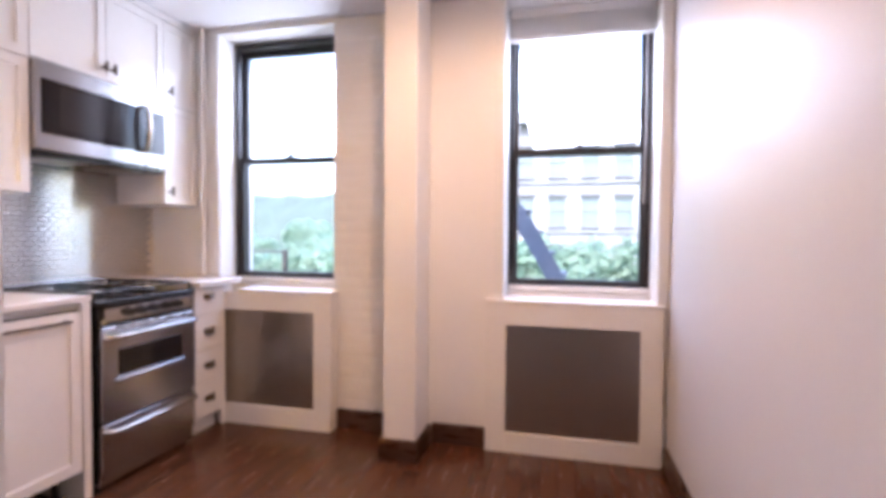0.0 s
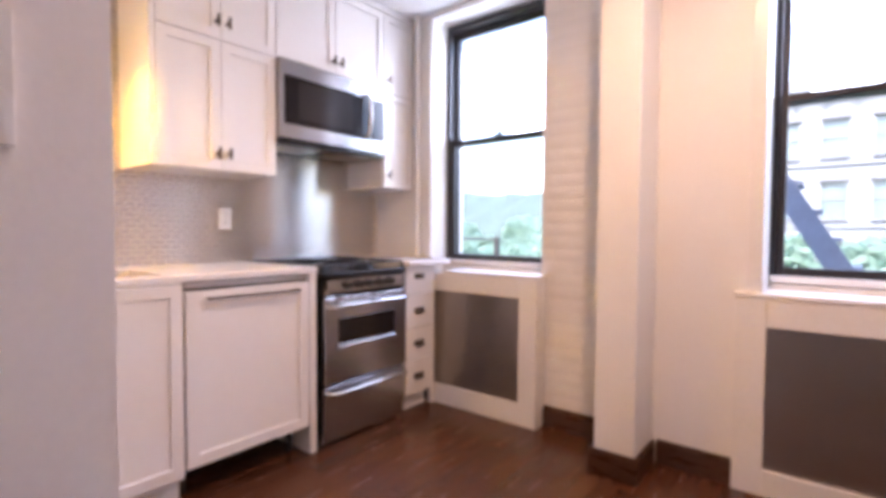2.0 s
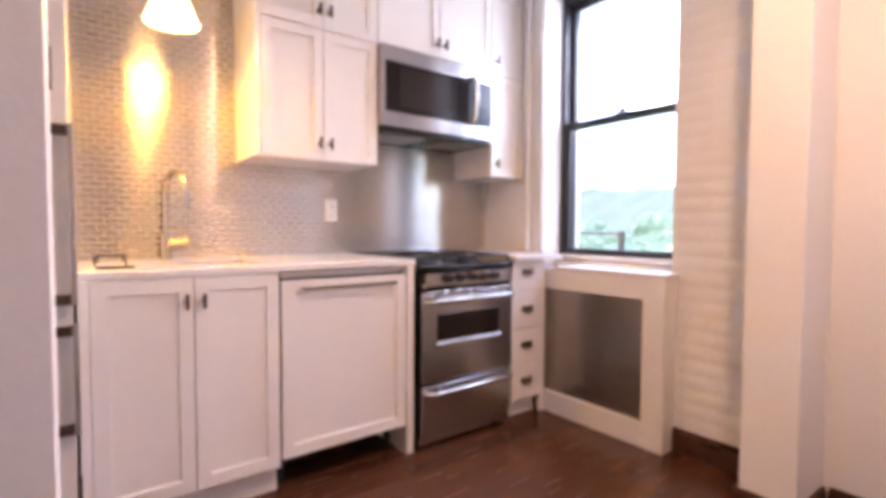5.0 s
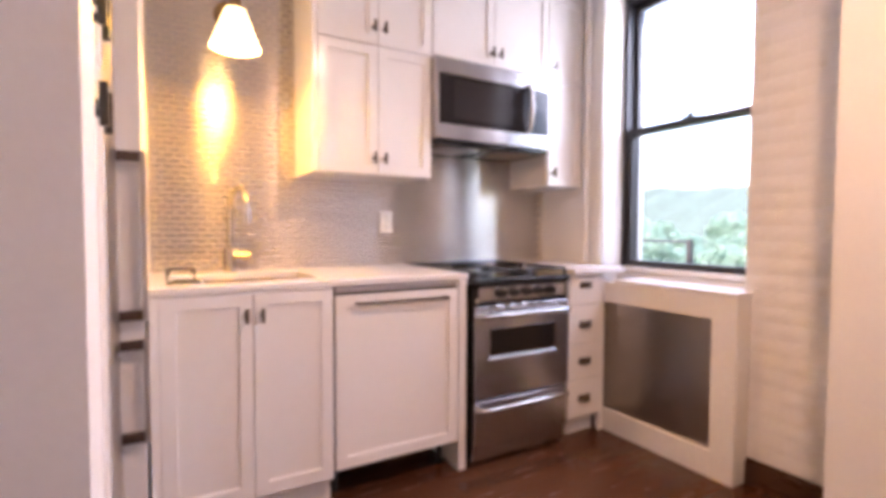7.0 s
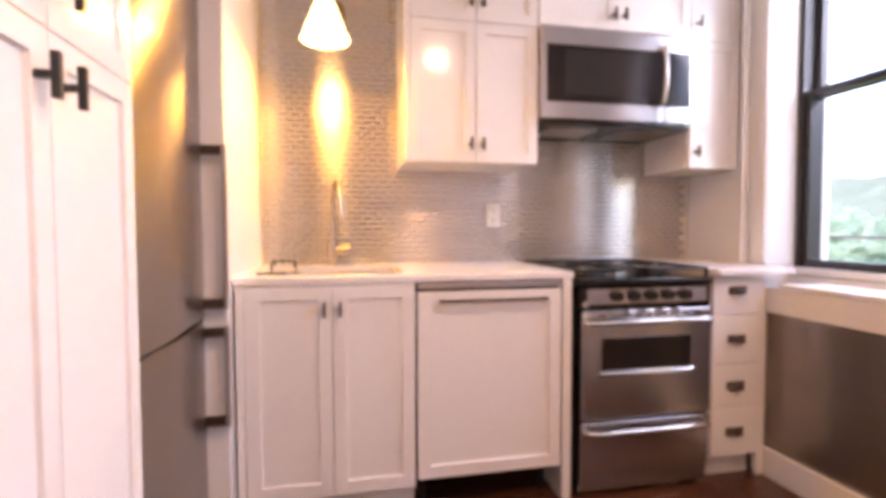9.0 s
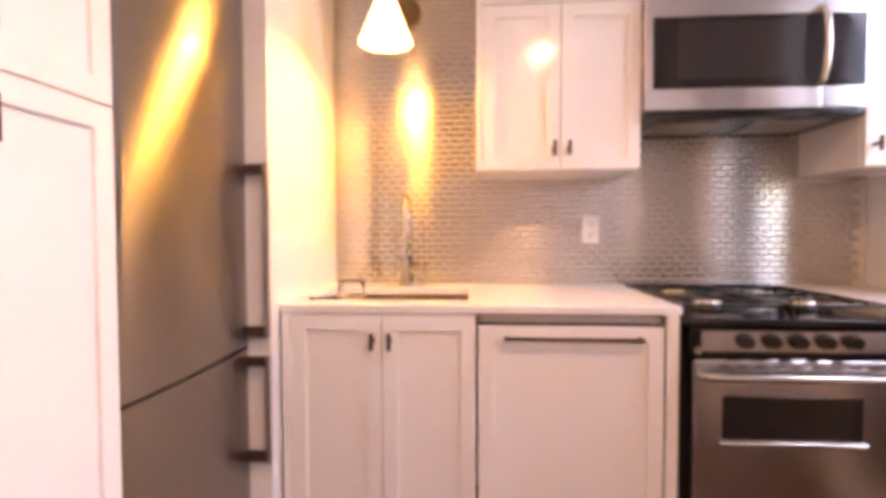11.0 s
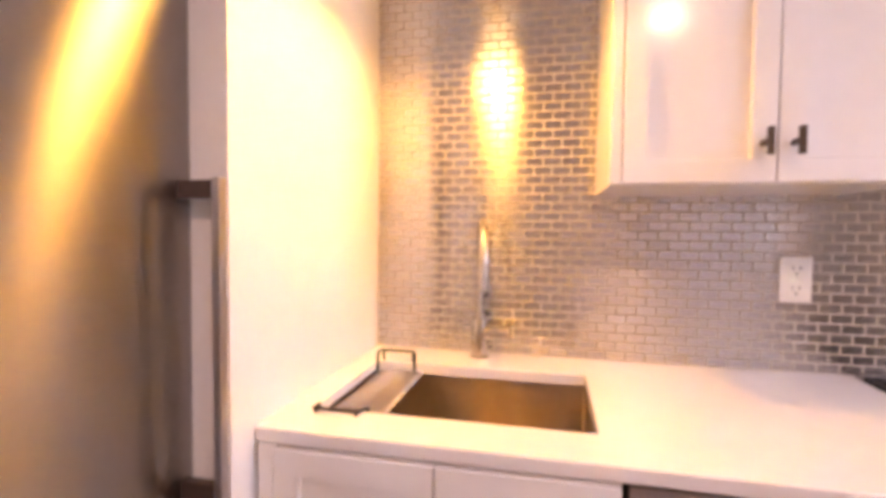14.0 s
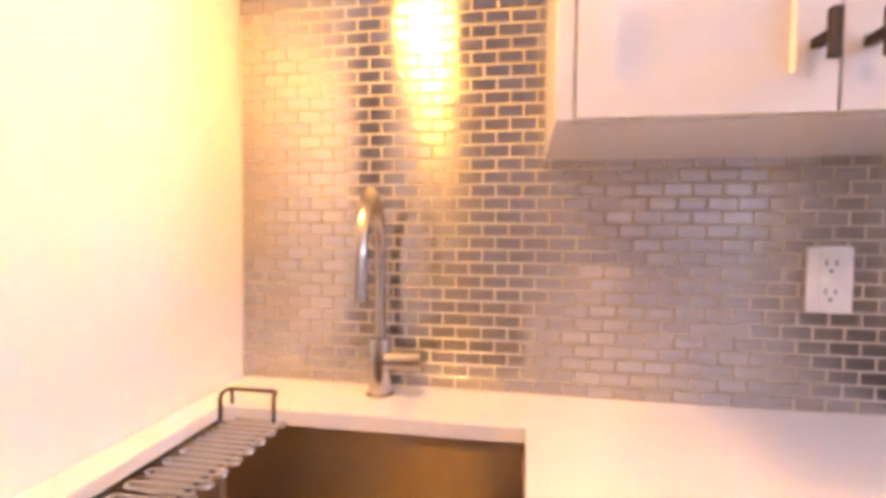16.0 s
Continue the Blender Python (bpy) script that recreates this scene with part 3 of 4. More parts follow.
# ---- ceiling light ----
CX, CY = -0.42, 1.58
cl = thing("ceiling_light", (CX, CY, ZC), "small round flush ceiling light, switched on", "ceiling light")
# Deep rim added to keep this unseen lamp's light off the side wall.
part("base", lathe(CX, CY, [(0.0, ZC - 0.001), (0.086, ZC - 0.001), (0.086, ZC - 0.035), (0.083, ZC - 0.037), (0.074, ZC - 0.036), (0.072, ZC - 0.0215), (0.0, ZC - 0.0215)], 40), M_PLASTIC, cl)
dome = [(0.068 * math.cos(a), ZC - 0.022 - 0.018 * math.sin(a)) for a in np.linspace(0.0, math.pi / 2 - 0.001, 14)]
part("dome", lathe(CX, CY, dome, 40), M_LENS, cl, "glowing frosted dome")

# ---- range ----
rg = thing("range", (-2.3, 2.025, 0), "stainless steel gas range with black sides and four burners", "range")
GY0, GY1, GX = 1.722, 2.328, -1.985
part("body", box(XW + 0.02, GX - 0.022, GY0, GY1, 0.03, 0.832, 0.003), M_BLACK, rg, "black enamel body")
part("kick_panel", box(GX - 0.02, GX - 0.004, GY0 + 0.022, GY1 - 0.012, 0.018, 0.088, 0.003), M_RANGE, rg)
drawer = part("drawer_front", box(GX - 0.021, GX + 0.012, GY0 + 0.022, GY1 - 0.012, 0.092, 0.300, 0.010, 3), M_RANGE, rg)
hz = 0.272
pull = [(GX + 0.011, GY0 + 0.035, hz + 0.006), (GX + 0.035, GY0 + 0.038, hz), (GX + 0.052, GY0 + 0.055, hz - 0.002), (GX + 0.056, GY0 + 0.085, hz - 0.002)]
pull += [(x, GY0 + GY1 - y, z) for x, y, z in reversed(pull)]
part("handle", tube(pull, 0.0115, 12), M_CHROME, drawer, "curved tubular handle")
door = part("oven_door", box(GX - 0.021, GX + 0.016, GY0 + 0.022, GY1 - 0.012, 0.310, 0.742, 0.009, 3), M_RANGE, rg)
part("oven_window", box(GX + 0.0155, GX + 0.019, GY0 + 0.105, GY1 - 0.108, 0.507, 0.634, 0.001, 1), M_GLASSBLK, door, "dark oven glass")
part("window_strip", tube([(GX + 0.020, GY0 + 0.092, 0.493), (GX + 0.020, GY1 - 0.098, 0.493)], 0.0085, 12), M_CHROME, door, "bright strip under the oven window")
pull = [(GX + 0.015, GY0 + 0.038, 0.700), (GX + 0.045, GY0 + 0.040, 0.700), (GX + 0.058, GY0 + 0.055, 0.700), (GX + 0.060, GY0 + 0.080, 0.700)]
pull += [(x, GY0 + GY1 - y, z) for x, y, z in reversed(pull)]
part("handle", tube(pull, 0.0115, 12), M_CHROME, door, "tubular oven handle")
for i in range(9):
    y = GY0 + 0.09 + i * 0.053
    part("vent_slot", box(GX + 0.0158, GX + 0.0168, y, y + 0.03, 0.720, 0.726), M_DARK, door)
panel = part("control_panel", box(GX - 0.021, GX + 0.004, GY0 + 0.012, GY1 - 0.012, 0.745, 0.831, 0.004), M_BLACK, rg, "black control panel")
part("panel_face", box(GX + 0.0035, GX + 0.0075, GY0 + 0.045, GY1 - 0.030, 0.764, 0.826, 0.002), M_RANGE, panel, "steel strip behind the knobs")
for i in range(5):
    y = GY0 + 0.168 + i * 0.0755
    bm = cyl((GX + 0.0075, y, 0.798), (GX + 0.013, y, 0.798), 0.023, n=22)
    add_cyl(bm, (GX + 0.013, y, 0.798), (GX + 0.036, y, 0.798), 0.018, 0.016, n=22)
    add_box(bm, GX + 0.034, GX + 0.042, y - 0.0035, y + 0.0035, 0.781, 0.815, 0.001, 1)
    part("knob", bm, M_HANDLE, panel, "black knob")
part("lamp_knob", cyl((GX + 0.0035, GY0 + 0.032, 0.769), (GX + 0.016, GY0 + 0.032, 0.769), 0.012, n=20), M_CHROME, panel, "small chrome button")
top = part("cooktop", box(XW + 0.045, GX + 0.014, GY0 + 0.002, GY1 - 0.002, 0.8335, 0.864, 0.013, 4), M_BLACK, rg, "black enamel cooktop")
part("back_guard", box(XW + 0.012, XW + 0.045, GY0 + 0.002, GY1 - 0.002, 0.834, 0.908, 0.005), M_RANGE, rg, "low steel rim at the wall")
for bx in (-2.18, -2.46):
    for by in (1.872, 2.178):
        burner = part("burner", lathe(bx, by, [(0.0, 0.865), (0.082, 0.865), (0.085, 0.868), (0.068, 0.867), (0.056, 0.866), (0.050, 0.877), (0.0, 0.877)], 28), M_IRON, top, "burner ring")
        part("burner_cap", lathe(bx, by, [(0.0, 0.8775), (0.046, 0.8775), (0.049, 0.883), (0.044, 0.890), (0.030, 0.892), (0.0, 0.892)], 24), M_ALU, burner, "bright metal burner cap")
for by in (1.872, 2.178):
    bm = bmesh.new()
    y0, y1, x0, x1, gz = by - 0.138, by + 0.138, XW + 0.075, GX - 0.02, 0.898
    for y in (y0, y1):
        add_box(bm, x0, x1, y - 0.006, y + 0.006, gz - 0.006, gz + 0.006, 0.002, 1)
    for x in (x0, (x0 + x1) / 2, x1):
        add_box(bm, x - 0.006, x + 0.006, y0 + 0.006, y1 - 0.006, gz - 0.006, gz + 0.006, 0.002, 1)
    for bx in (-2.18, -2.46):
        for k in range(4):
            a = math.pi / 4 + k * math.pi / 2
            d = Vector((math.cos(a), math.sin(a), 0))
            add_tube(bm, [Vector((bx, by, gz + 0.003)) + d * 0.03, Vector((bx, by, gz + 0.003)) + d * 0.10, Vector((bx, by, gz)) + d * 0.135], 0.0055, 6)
    for x in (x0, x1):
        for y in (y0, y1):
            add_box(bm, x - 0.006, x + 0.006, y - 0.006, y + 0.006, 0.8645, gz - 0.006)
    part("grate", bm, M_IRON, rg, "black cast iron grate")
for y in (GY0 + 0.05, GY1 - 0.05):
    for x in (XW + 0.08, GX - 0.08):
        part("foot", cyl((x, y, 0.0), (x, y, 0.032), 0.018, n=14), M_DARK, rg)

# ---- microwave ----
mw = thing("microwave", (-2.42, 2.065, 1.55), "stainless over-the-range microwave with dark glass door", "microwave")
MX, MY0, MY1, MZ0, MZ1 = -2.256, 1.688, 2.432, 1.538, 1.944
part("case", box(XW + 0.002, MX - 0.041, MY0, MY1, MZ0, MZ1, 0.003), M_RANGE, mw)
md = part("door", box(MX - 0.040, MX, MY0 + 0.001, 2.283, MZ0 + 0.006, MZ1 - 0.002, 0.006), M_RANGE, mw)
part("door_glass", box(MX - 0.001, MX + 0.003, MY0 + 0.028, 2.281, MZ0 + 0.080, MZ1 - 0.080, 0.001, 1), M_GLASSBLK, md, "dark door glass")
part("window_mesh", box(MX + 0.0028, MX + 0.0036, MY0 + 0.11, 2.165, MZ0 + 0.11, MZ1 - 0.10), mat("oven_mesh", (0.030, 0.025, 0.024), 0.12, vary=0.1, scale=4, rough_vary=0.02, spec=0.3), md, "grey mesh behind the glass")
bow = [(MX + 0.002, 2.262, 1.875), (MX + 0.030, 2.262, 1.868), (MX + 0.044, 2.262, 1.83), (MX + 0.050, 2.262, 1.75), (MX + 0.044, 2.262, 1.67), (MX + 0.030, 2.262, 1.632), (MX + 0.002, 2.262, 1.625)]
part("handle", tube(bow, 0.012, 12), M_CHROME, md, "bowed chrome handle")
cp = part("control_panel", box(MX - 0.040, MX, 2.285, MY1 - 0.001, MZ0 + 0.006, MZ1 - 0.002, 0.006), M_RANGE, mw)
part("panel_glass", box(MX - 0.001, MX + 0.003, 2.288, MY1 - 0.012, MZ0 + 0.080, MZ1 - 0.080, 0.001, 1), M_GLASSBLK, cp, "dark key panel")
bm = box(XW + 0.03, MX - 0.006, MY0 + 0.006, MY1 - 0.006, MZ0 - 0.022, MZ0 - 0.001, 0.004)
under = part("underside", bm, M_BLACK, mw, "black vented underside")
for y0 in (1.76, 2.12):
    part("filter", box(XW + 0.10, MX - 0.06, y0, y0 + 0.23, MZ0 - 0.026, MZ0 - 0.0222, 0.001, 1), M_PERF, under, "grey grease filter")

# ---- fridge ----
FX0, FX1, FYF = -1.926, -1.365, 0.42
fr = thing("refrigerator", (-1.65, 0.1, 0), "tall stainless steel fridge-freezer with bar handles", "refrigerator")
part("cabinet", box(FX0, FX1, -0.30, FYF - 0.065, 0.03, 1.985, 0.004), M_STEEL, fr)
for x in (FX0 + 0.06, FX1 - 0.06):
    part("foot", cyl((x, 0.2, 0), (x, 0.2, 0.032), 0.02, n=14), M_DARK, fr)


def fridge_door(z0, z1, h0, h1):
    bm = bmesh.new()
    n = 28
    cols = []
    for i in range(n + 1):
        s = i / n
        x = FX0 + (FX1 - FX0) * s
        bow_y = FYF - 0.012 * (2 * s - 1) ** 2 - (0.006 if i in (0, n) else 0.0)
        cols.append([bm.verts.new((x, y, z)) for y, z in ((FYF - 0.06, z0), (bow_y, z0), (bow_y, z1), (FYF - 0.06, z1))])
    for a, b in zip(cols, cols[1:]):
        for k in range(4):
            bm.faces.new((a[k], a[(k + 1) % 4], b[(k + 1) % 4], b[k]))
    bm.faces.new(cols[0])
    bm.faces.new(cols[-1][::-1])
    door = part("door", bm, M_FRIDGE, fr)
    hx = FX0 + 0.030
    bar = part("handle", box(hx - 0.009, hx + 0.009, FYF + 0.052, FYF + 0.066, h0, h1, 0.003), M_STEEL, door, "flat steel bar handle")
    for z in (h0 + 0.004, h1 - 0.034):
        part("bracket", box(hx - 0.009, hx + 0.009, FYF - 0.020, FYF + 0.0515, z, z + 0.030, 0.002), M_BRACKET, bar, "dark handle bracket")


fridge_door(0.05, 0.774, 0.430, 0.755)
fridge_door(0.783, 1.98, 0.808, 1.328)

# ---- pantry ----
PX0, PX1, PY = -1.358, -0.789, 0.43
pn = thing("pantry_cabinet", (-1.07, 0.1, 0), "tall glossy white pantry cabinet with black T handles", "cabinet")
part("body", box(PX0, PX1, -0.30, PY - 0.021, 0.10, 2.45, 0.002), M_CAB, pn)
part("toe_kick", box(PX0, PX1, PY - 0.09, PY - 0.075, 0, 0.099), M_CAB, pn)
for z0, z1, hz in ((0.105, 1.3512, 1.277), (1.3545, 2.445, 1.426)):
    for u0, u1, hu in ((PX0 + 0.002, -1.0725, -1.106), (-1.0695, PX1 - 0.002, -1.036)):
        t_pull("y", PY, hu, hz, shaker("y", PY, u0, u1, z0, z1, 0.062, parent=pn), 0.066, 0.021, 0.006, M_HANDLE)

# ---- light switch on the passage wall ----
sw = thing("light_switch", (XG, 0.353, 1.225), "white rocker light switch plate on the passage wall", "light switch")
part("plate", box(XG + 0.0005, XG + 0.006, 0.314, 0.388, 1.148, 1.278, 0.002), M_PLASTIC, sw)
rim = bmesh.new()
for y0, y1, z0, z1 in ((0.318, 0.321, 1.176, 1.250), (0.366, 0.369, 1.176, 1.250), (0.321, 0.366, 1.176, 1.179), (0.321, 0.366, 1.247, 1.250)):
    add_box(rim, XG + 0.0055, XG + 0.0085, y0, y1, z0, z1, 0.0008, 1)
part("rocker_frame", rim, M_PLASTIC, sw, "thin raised frame round the rocker")
part("rocker", box(XG + 0.0055, XG + 0.0105, 0.3235, 0.3635, 1.1815, 1.2445, 0.003, 3), M_PLASTIC, sw, "raised rocker with rounded corners")

# ---- outside ----
M_GRASS = mat("lawn", (0.06, 0.10, 0.035), 0.9, vary=0.3, scale=0.3, bump=0.3, bump_scale=8)
# Leaf colours are paled towards cyan to stand in for hazy outdoor glare.
M_LEAF = mat("leaves", (0.12, 0.18, 0.13), 0.6, vary=0.25, scale=0.5, bump_scale=6, island=0.5)
_nt = M_LEAF.node_tree
_tr = _nt.nodes.new("ShaderNodeBsdfTranslucent")
_tr.inputs["Color"].default_value = (0.32, 0.48, 0.36, 1)
_mx = _nt.nodes.new("ShaderNodeMixShader")
_mx.inputs[0].default_value = 0.55
_out = _nt.nodes["Material Output"]
_nt.links.new(_nt.nodes["Principled BSDF"].outputs[0], _mx.inputs[1])
_nt.links.new(_tr.outputs[0], _mx.inputs[2])
_nt.links.new(_mx.outputs[0], _out.inputs["Surface"])
# Hill, facade, pane and trim colours carry the bluish tone of the haze.
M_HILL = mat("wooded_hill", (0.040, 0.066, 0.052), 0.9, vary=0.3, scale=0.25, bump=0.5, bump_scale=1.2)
M_BARK = mat("bark", (0.12, 0.09, 0.065), 0.9, vary=0.3, scale=4, bump=0.5, bump_scale=20)
M_FACADE = mat("hazed_stone", (0.145, 0.165, 0.172), 0.8, vary=0.1, scale=0.6, bump=0.2, bump_scale=8)
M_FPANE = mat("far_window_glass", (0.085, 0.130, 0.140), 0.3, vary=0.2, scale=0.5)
M_STONETRIM = mat("hazed_stone_trim", (0.110, 0.122, 0.130), 0.8, vary=0.15, scale=1.0)
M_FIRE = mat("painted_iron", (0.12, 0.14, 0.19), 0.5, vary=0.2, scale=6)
GZ = -9.0
structure("ground", box(-900, 900, 3.6, 1800, GZ - 0.5, GZ), M_GRASS, "green ground reaching to the horizon", "ground")

bm = bmesh.new()
bmesh.ops.create_grid(bm, x_segments=90, y_segments=24, size=0.5)
for v in bm.verts:
    x, y = -60 + v.co.x * 130, 85 + v.co.y * 60
    rise = max(0.0, math.cos(v.co.y * math.pi)) * (18.2 + 1.6 * noise.noise((x * 0.05, 3.0, 0)) + 1.2 * noise.noise((x * 0.3, y * 0.3, 0)))
    v.co = Vector((x, y, GZ - 0.2 + rise))
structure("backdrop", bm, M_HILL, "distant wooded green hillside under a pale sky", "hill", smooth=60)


def tree(x, y, height, spread, seed, leaves=4200):
    rnd = random.Random(seed)
    root = thing("tree", (x, y, GZ), "broad leafy green tree seen through the window", "tree", "trees outside")
    bm = bmesh.new()
    crown_at = GZ + height * 0.62
    add_tube(bm, [(x, y, GZ - 0.05), (x + 0.1, y, GZ + height * 0.25), (x - 0.1, y + 0.1, GZ + height * 0.5)], 0.22, 8)
    blobs = []
    for k in range(9):
        a = k * 2.4 + rnd.random()
        r = spread * (0.35 + 0.5 * rnd.random())
        tip = Vector((x + r * math.cos(a), y + r * math.sin(a), crown_at + height * (0.34 * rnd.random() - 0.08)))
        add_tube(bm, [(x - 0.05, y + 0.05, GZ + height * (0.34 + 0.012 * k)), (x + 0.45 * (tip.x - x), y + 0.45 * (tip.y - y), GZ + height * 0.5), tip], 0.07, 6)
        blobs.append((tip, spread * (0.32 + 0.22 * rnd.random())))
    blobs.append((Vector((x, y, GZ + height * 0.86)), spread * 0.5))
    part("trunk", bm, M_BARK, root)
    verts, faces = [], []
    for i in range(leaves):
        c, r = blobs[rnd.randrange(len(blobs))]
        d = Vector((rnd.gauss(0, 1), rnd.gauss(0, 1), rnd.gauss(0, 0.85))).normalized() * r * (0.55 + 0.5 * rnd.random())
        p = c + d
        u = Vector((rnd.gauss(0, 1), rnd.gauss(0, 1), rnd.gauss(0, 1))).normalized()
        w = u.orthogonal().normalized()
        s = 0.15 + 0.15 * rnd.random()
        b = len(verts)
        verts += [tuple(p - root.location + s * q) for q in (u, 0.55 * w, -u, -0.55 * w)]
        faces.append((b, b + 1, b + 2, b + 3))
    me = bpy.data.meshes.new("crown")
    me.from_pydata(verts, [], faces)
    me.materials.append(M_LEAF)
    crown = new("crown", me)
    crown.parent = root


rnd = random.Random(5)
for i in range(16):
    tree(-37 + i * 2.4 + rnd.uniform(-0.8, 0.8), 36 + rnd.uniform(-3, 6), 10.9 + rnd.uniform(-0.9, 1.2), 3.2, 20 + i)
for i in range(9):
    tree(-10 + i * 1.9 + rnd.uniform(-0.5, 0.5), 17 + rnd.uniform(-2, 3), 7.6 + rnd.uniform(-0.6, 0.9), 2.3, 60 + i, 3200)
for i in range(4):
    tree(-16 + i * 2.6, 22 + rnd.uniform(-2, 2), 9.8 + rnd.uniform(-0.6, 0.9), 2.6, 90 + i, 3600)


def apartment_building(x0, x1, y, ztop, floors, step):
    root = thing("apartment_building", ((x0 + x1) / 2, y, GZ), "pale stone apartment building with rows of tall windows", "building")
    bays = int((x1 - x0) / step)
    levels = [ztop - 1.4 - (i + 1) * 3.05 for i in range(floors)]
    bm = bmesh.new()
    add_box(bm, x0, x1, y + 0.25, y + 9, GZ, ztop)
    zs = [GZ]
    for z in reversed(levels):
        zs += [z + 0.75, z + 2.55]
    zs.append(ztop)
    for a, b in zip(zs[0::2], zs[1::2]):
        add_box(bm, x0, x1, y, y + 0.249, a, b)
    for z in levels:
        for i in range(bays + 1):
            a = x0 if i == 0 else x0 + (i - 0.5) * step + 0.5 * 0.98
            b = x1 if i == bays else x0 + (i + 0.5) * step - 0.5 * 0.98
            add_box(bm, a, b, y, y + 0.249, z + 0.75, z + 2.55)
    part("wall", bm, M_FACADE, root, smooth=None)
    bm = box(x0 - 0.3, x1 + 0.3, y - 0.55, y - 0.001, ztop - 0.5, ztop + 0.15, 0.05)
    for i in range(int((x1 - x0) / 1.2)):
        add_box(bm, x0 + i * 1.2, x0 + i * 1.2 + 0.25, y - 0.4, y - 0.001, ztop - 0.95, ztop - 0.51)
    part("cornice", bm, M_FACADE, root)
    for z in levels:
        part("string_course", box(x0, x1, y - 0.12, y - 0.001, z + 0.28, z + 0.42), M_FACADE, root)
        for i in range(bays):
            c = x0 + (i + 0.5) * step
            if i == bays - 1 and c + 0.49 > x1:
                continue
            win = part("window", box(c - 0.49, c + 0.49, y + 0.16, y + 0.2, z + 0.75, z + 2.55), M_FPANE, root, "dark window glass", None)
            bm = box(c - 0.49, c + 0.49, y + 0.10, y + 0.159, z + 1.61, z + 1.69)
            add_box(bm, c - 0.60, c + 0.60, y - 0.10, y - 0.001, z + 2.56, z + 2.80)
            add_box(bm, c - 0.58, c + 0.58, y - 0.14, y - 0.001, z + 0.60, z + 0.74)
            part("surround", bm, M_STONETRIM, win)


apartment_building(-3.0, 22.0, 31.0, 8.6, 5, 1.95)

for i in range(4):
    tree(-2.7 + i * 1.9, 18.5 + rnd.uniform(-0.6, 0.6), 10.5 + rnd.uniform(-0.4, 0.4), 2.3, 120 + i, 3200)

# ---- fire escape outside the windows ----
fe = thing("fire_escape", (-0.3, 4.2, 0), "painted iron fire escape stair outside the window", "fire escape")
for y in (3.86, 4.20):
    bm = box(-0.06, 0.06, y - 0.006, y + 0.006, -1.35, 0.0)
    bmesh.ops.transform(bm, matrix=pose(-0.34, 0, 1.40, 0, -30, 0), verts=bm.verts[:])
    part("stringer", bm, M_FIRE, fe)
for i in range(7):
    s = 0.04 + i * 0.15
    part("tread", box(-0.42 + 0.64 * s, -0.24 + 0.64 * s, 3.868, 4.192, 1.40 - 1.11 * s, 1.425 - 1.11 * s), M_FIRE, fe)
part("platform", box(-4.6, 0.8, 3.3, 4.5, -0.66, -0.6), M_FIRE, fe)
# the railing at the far end of the fire escape
rail = part("railing", tube([(-2.56, 4.21, 1.0), (-3.6, 4.21, 1.0), (-4.55, 4.21, 1.0)], 0.011, 8), M_WINFRAME, fe, "thin dark handrail")
for x in (-2.56, -4.5):
    part("post", box(x - 0.02, x + 0.02, 4.19, 4.23, -0.601, 1.02, 0.003), M_WINFRAME, rail)

# ---- pieces: floor planks, painted bricks, steel mosaic ----
def block(sx, sy, sz, bevel):
    """A small bevelled block about the origin, cheap enough to repeat."""
    bm = bmesh.new()
    add_box(bm, -sx / 2, sx / 2, -sy / 2, sy / 2, -sz / 2, sz / 2)
    top = [e for e in bm.edges if all(v.co.x > 0 for v in e.verts)]
    bmesh.ops.bevel(bm, geom=top, offset=bevel, segments=1, affect="EDGES")
    return bm


def lay(name, me, at, parent, turn=(0, 0, 0)):
    ob = new(name, me)
    ob.matrix_local = pose(*at, *turn)
    ob.parent = parent
    return ob


rnd = random.Random(11)
WIDE, LONG = 0.083, 0.95
plank_meshes = {}
for i in range(40):
    x = -2.64 + (i + 0.5) * WIDE
    y = YS - rnd.random() * LONG
    while y < YN:
        y0, y1 = max(y, YS if x > XG - 0.06 else -0.34), min(y + LONG, YN)
        y += LONG
        if y1 - y0 < 0.02 or x > XE + 0.05:
            continue
        key = round(y1 - y0, 2)
        if key not in plank_meshes:
            bm = bmesh.new()
            add_box(bm, -WIDE / 2 + 0.0004, WIDE / 2 - 0.0004, -key / 2 + 0.0004, key / 2 - 0.0004, -0.012, 0.0)
            bmesh.ops.bevel(bm, geom=[e for e in bm.edges if all(v.co.z > -0.001 for v in e.verts)], offset=0.001, segments=1, affect="EDGES")
            plank_meshes[key] = mesh_of("plank", bm, M_FLOOR)
        lay("plank", plank_meshes[key], (x, (y0 + y1) / 2, 0), floor)

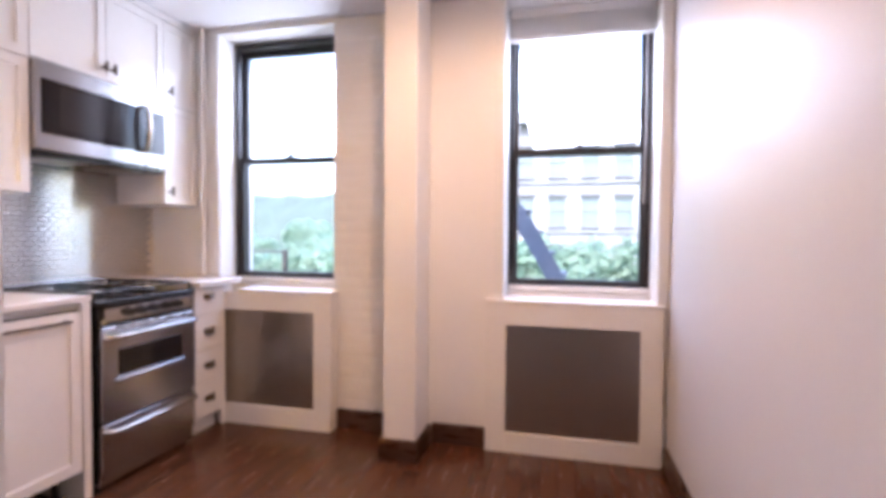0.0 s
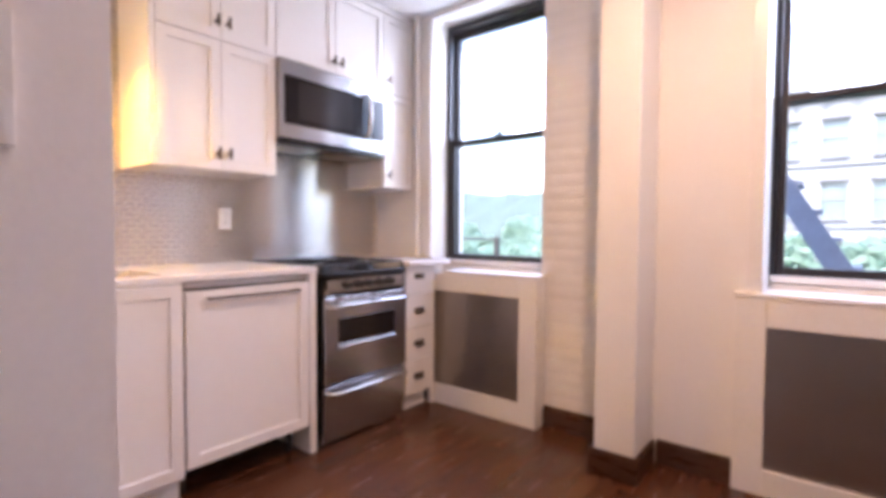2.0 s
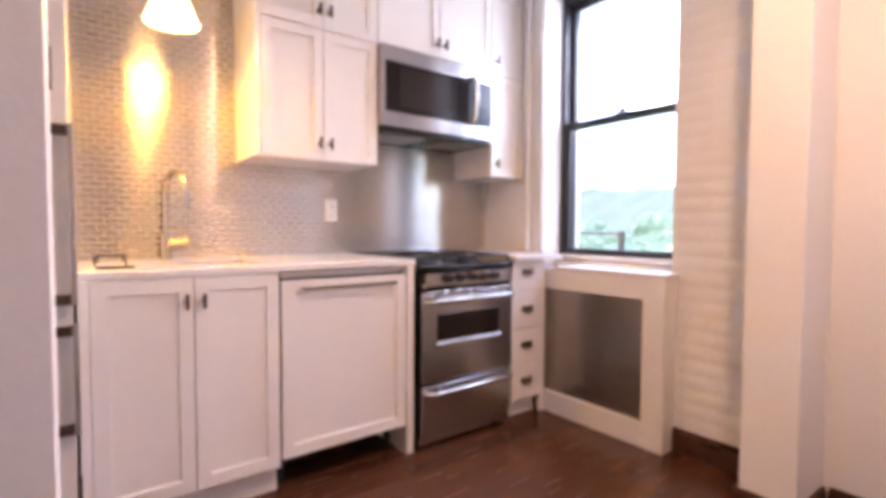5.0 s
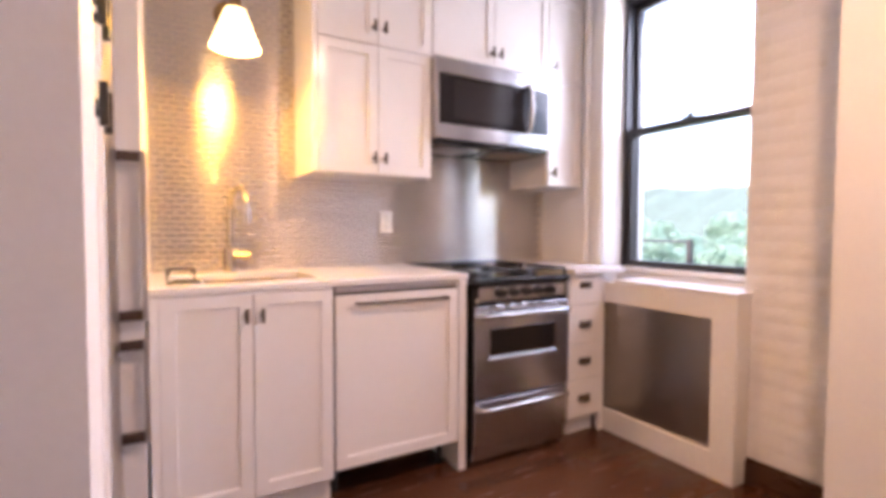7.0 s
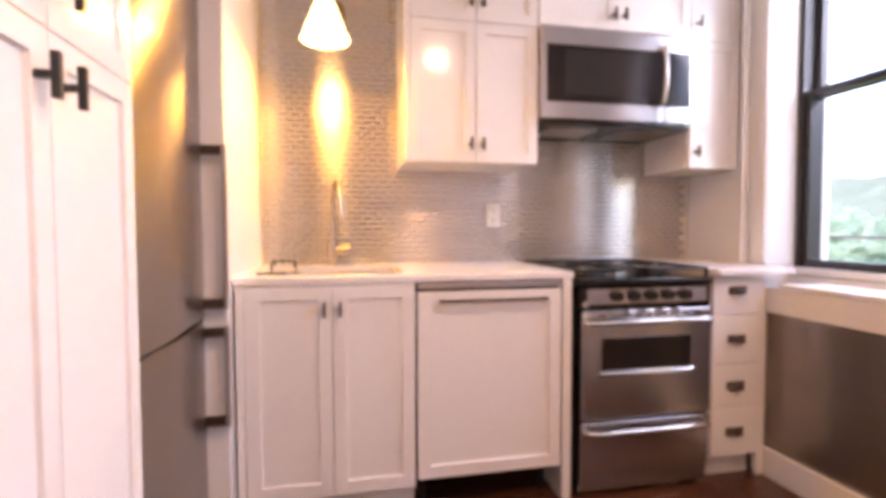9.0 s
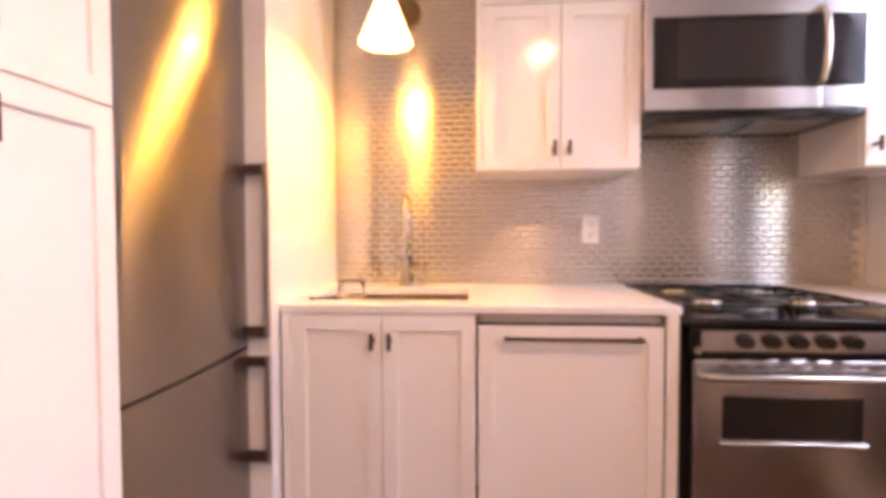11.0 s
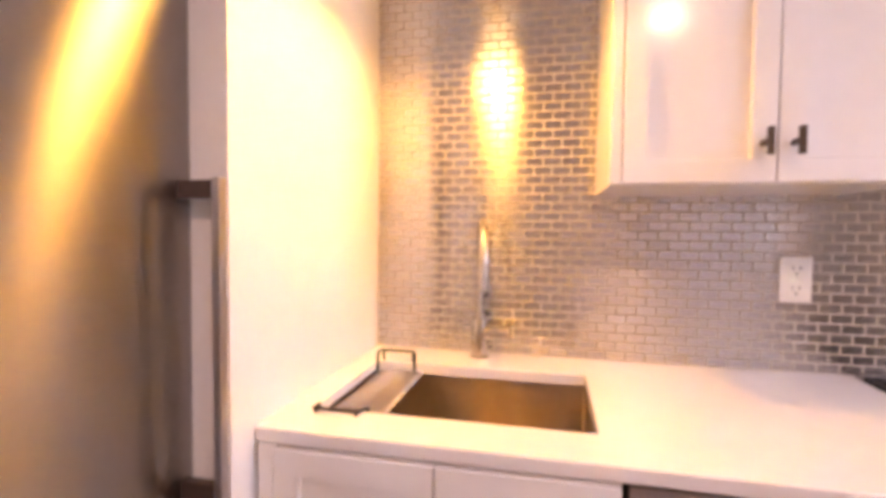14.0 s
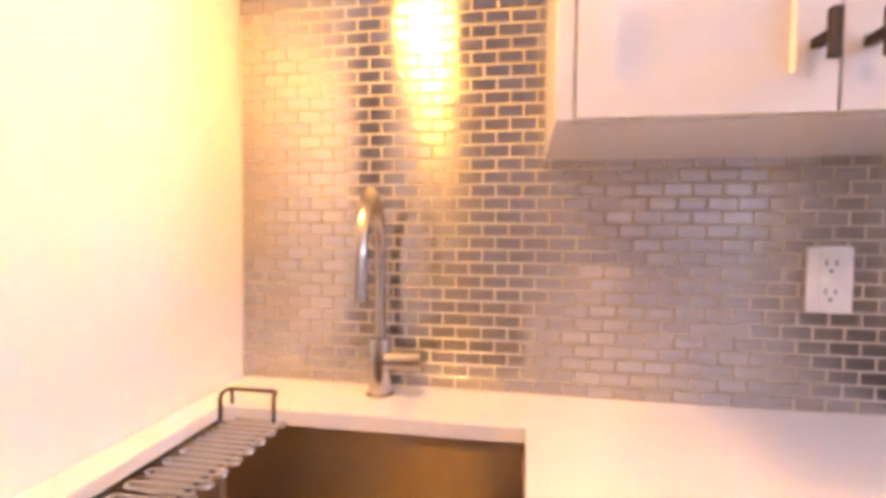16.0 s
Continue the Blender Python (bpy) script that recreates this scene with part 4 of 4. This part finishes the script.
BW, BH = 0.205, 0.067
brick_meshes = {}
for row in range(37):
    z = 0.04 + row * BH
    x = L1 + 0.004 - (BW / 2 if row % 2 else 0.0) - 0.03
    while x < -0.88:
        x0, x1 = max(x, L1 + 0.004), min(x + BW, -0.877)
        x += BW
        if x1 - x0 < 0.03 or z + BH > ZC:
            continue
        kind = (round(x1 - x0, 2), rnd.randrange(4))
        if kind not in brick_meshes:
            bm = bmesh.new()
            w = x1 - x0
            bmesh.ops.create_grid(bm, x_segments=5, y_segments=3, size=0.5)
            for v in bm.verts:
                u, s = v.co.x, v.co.y
                rim = abs(u) > 0.45 or abs(s) > 0.45
                v.co = Vector((u * (w - 0.004), 0.0 if rim else -0.0026 + rnd.uniform(-0.0012, 0.0012), s * (BH - 0.004) + rnd.uniform(-0.0015, 0.0015)))
            brick_meshes[kind] = mesh_of("brick", bm, M_BRICK, 60)
        lay("brick", brick_meshes[kind], ((x0 + x1) / 2, YN - 0.0006 - 0.0012 * rnd.random(), z + BH / 2), wall_north, (0, 0, rnd.uniform(-0.25, 0.25)))

grout = new("grout", mesh_of("grout", box(XW + 0.0005, XW + 0.0045, 0.475, 2.709, 0.8955, ZC - 0.002), M_GROUT))
grout.parent = wall_west
TW, TH = 0.0508, 0.0254
tile_bm = block(0.004, TW - 0.0038, TH - 0.0038, 0.0008)
tile_mesh = mesh_of("tile", tile_bm, M_TILE)
verts, faces = [], []
base_v = [v.co.copy() for v in tile_mesh.vertices]
base_f = [tuple(p.vertices) for p in tile_mesh.polygons]
half_mesh = mesh_of("tile", block(0.004, TW / 2 - 0.0038, TH - 0.0038, 0.0008), M_TILE)
half_v = [v.co.copy() for v in half_mesh.vertices]
half_f = [tuple(p.vertices) for p in half_mesh.polygons]
for row in range(64):
    z = 0.8955 + (row + 0.5) * TH
    for col in range(-1, 45):
        y = 0.476 + (col + 0.5 + (0.5 if row % 2 else 0.0)) * TW
        half = col == -1 and row % 2
        if half:
            y += TW / 4
        top = 2.445 if y < 1.16 else 1.343 if y < 1.69 or y > 2.44 else 1.55
        if (col == -1 and not half) or y + TW / 2 > 2.709 or z > top:
            continue
        turn = (0, rnd.uniform(-0.08, 0.08), rnd.uniform(-0.08, 0.08))
        at = (XW + 0.004 + rnd.uniform(0, 0.0006), y, z)
        if y < 1.70 and z < 1.20:
            lay("tile", half_mesh if half else tile_mesh, at, wall_west, turn)
        else:
            m = pose(*at, *turn)
            b = len(verts)
            verts += [tuple(m @ v) for v in (half_v if half else base_v)]
            faces += [tuple(b + k for k in f) for f in (half_f if half else base_f)]
me = bpy.data.meshes.new("mosaic")
me.from_pydata(verts, [], faces)
me.materials.append(M_TILE)
mosaic = new("mosaic", me)
mosaic.parent = wall_west
tagged(mosaic, "small brushed steel brick mosaic tiles", kind="stuff")
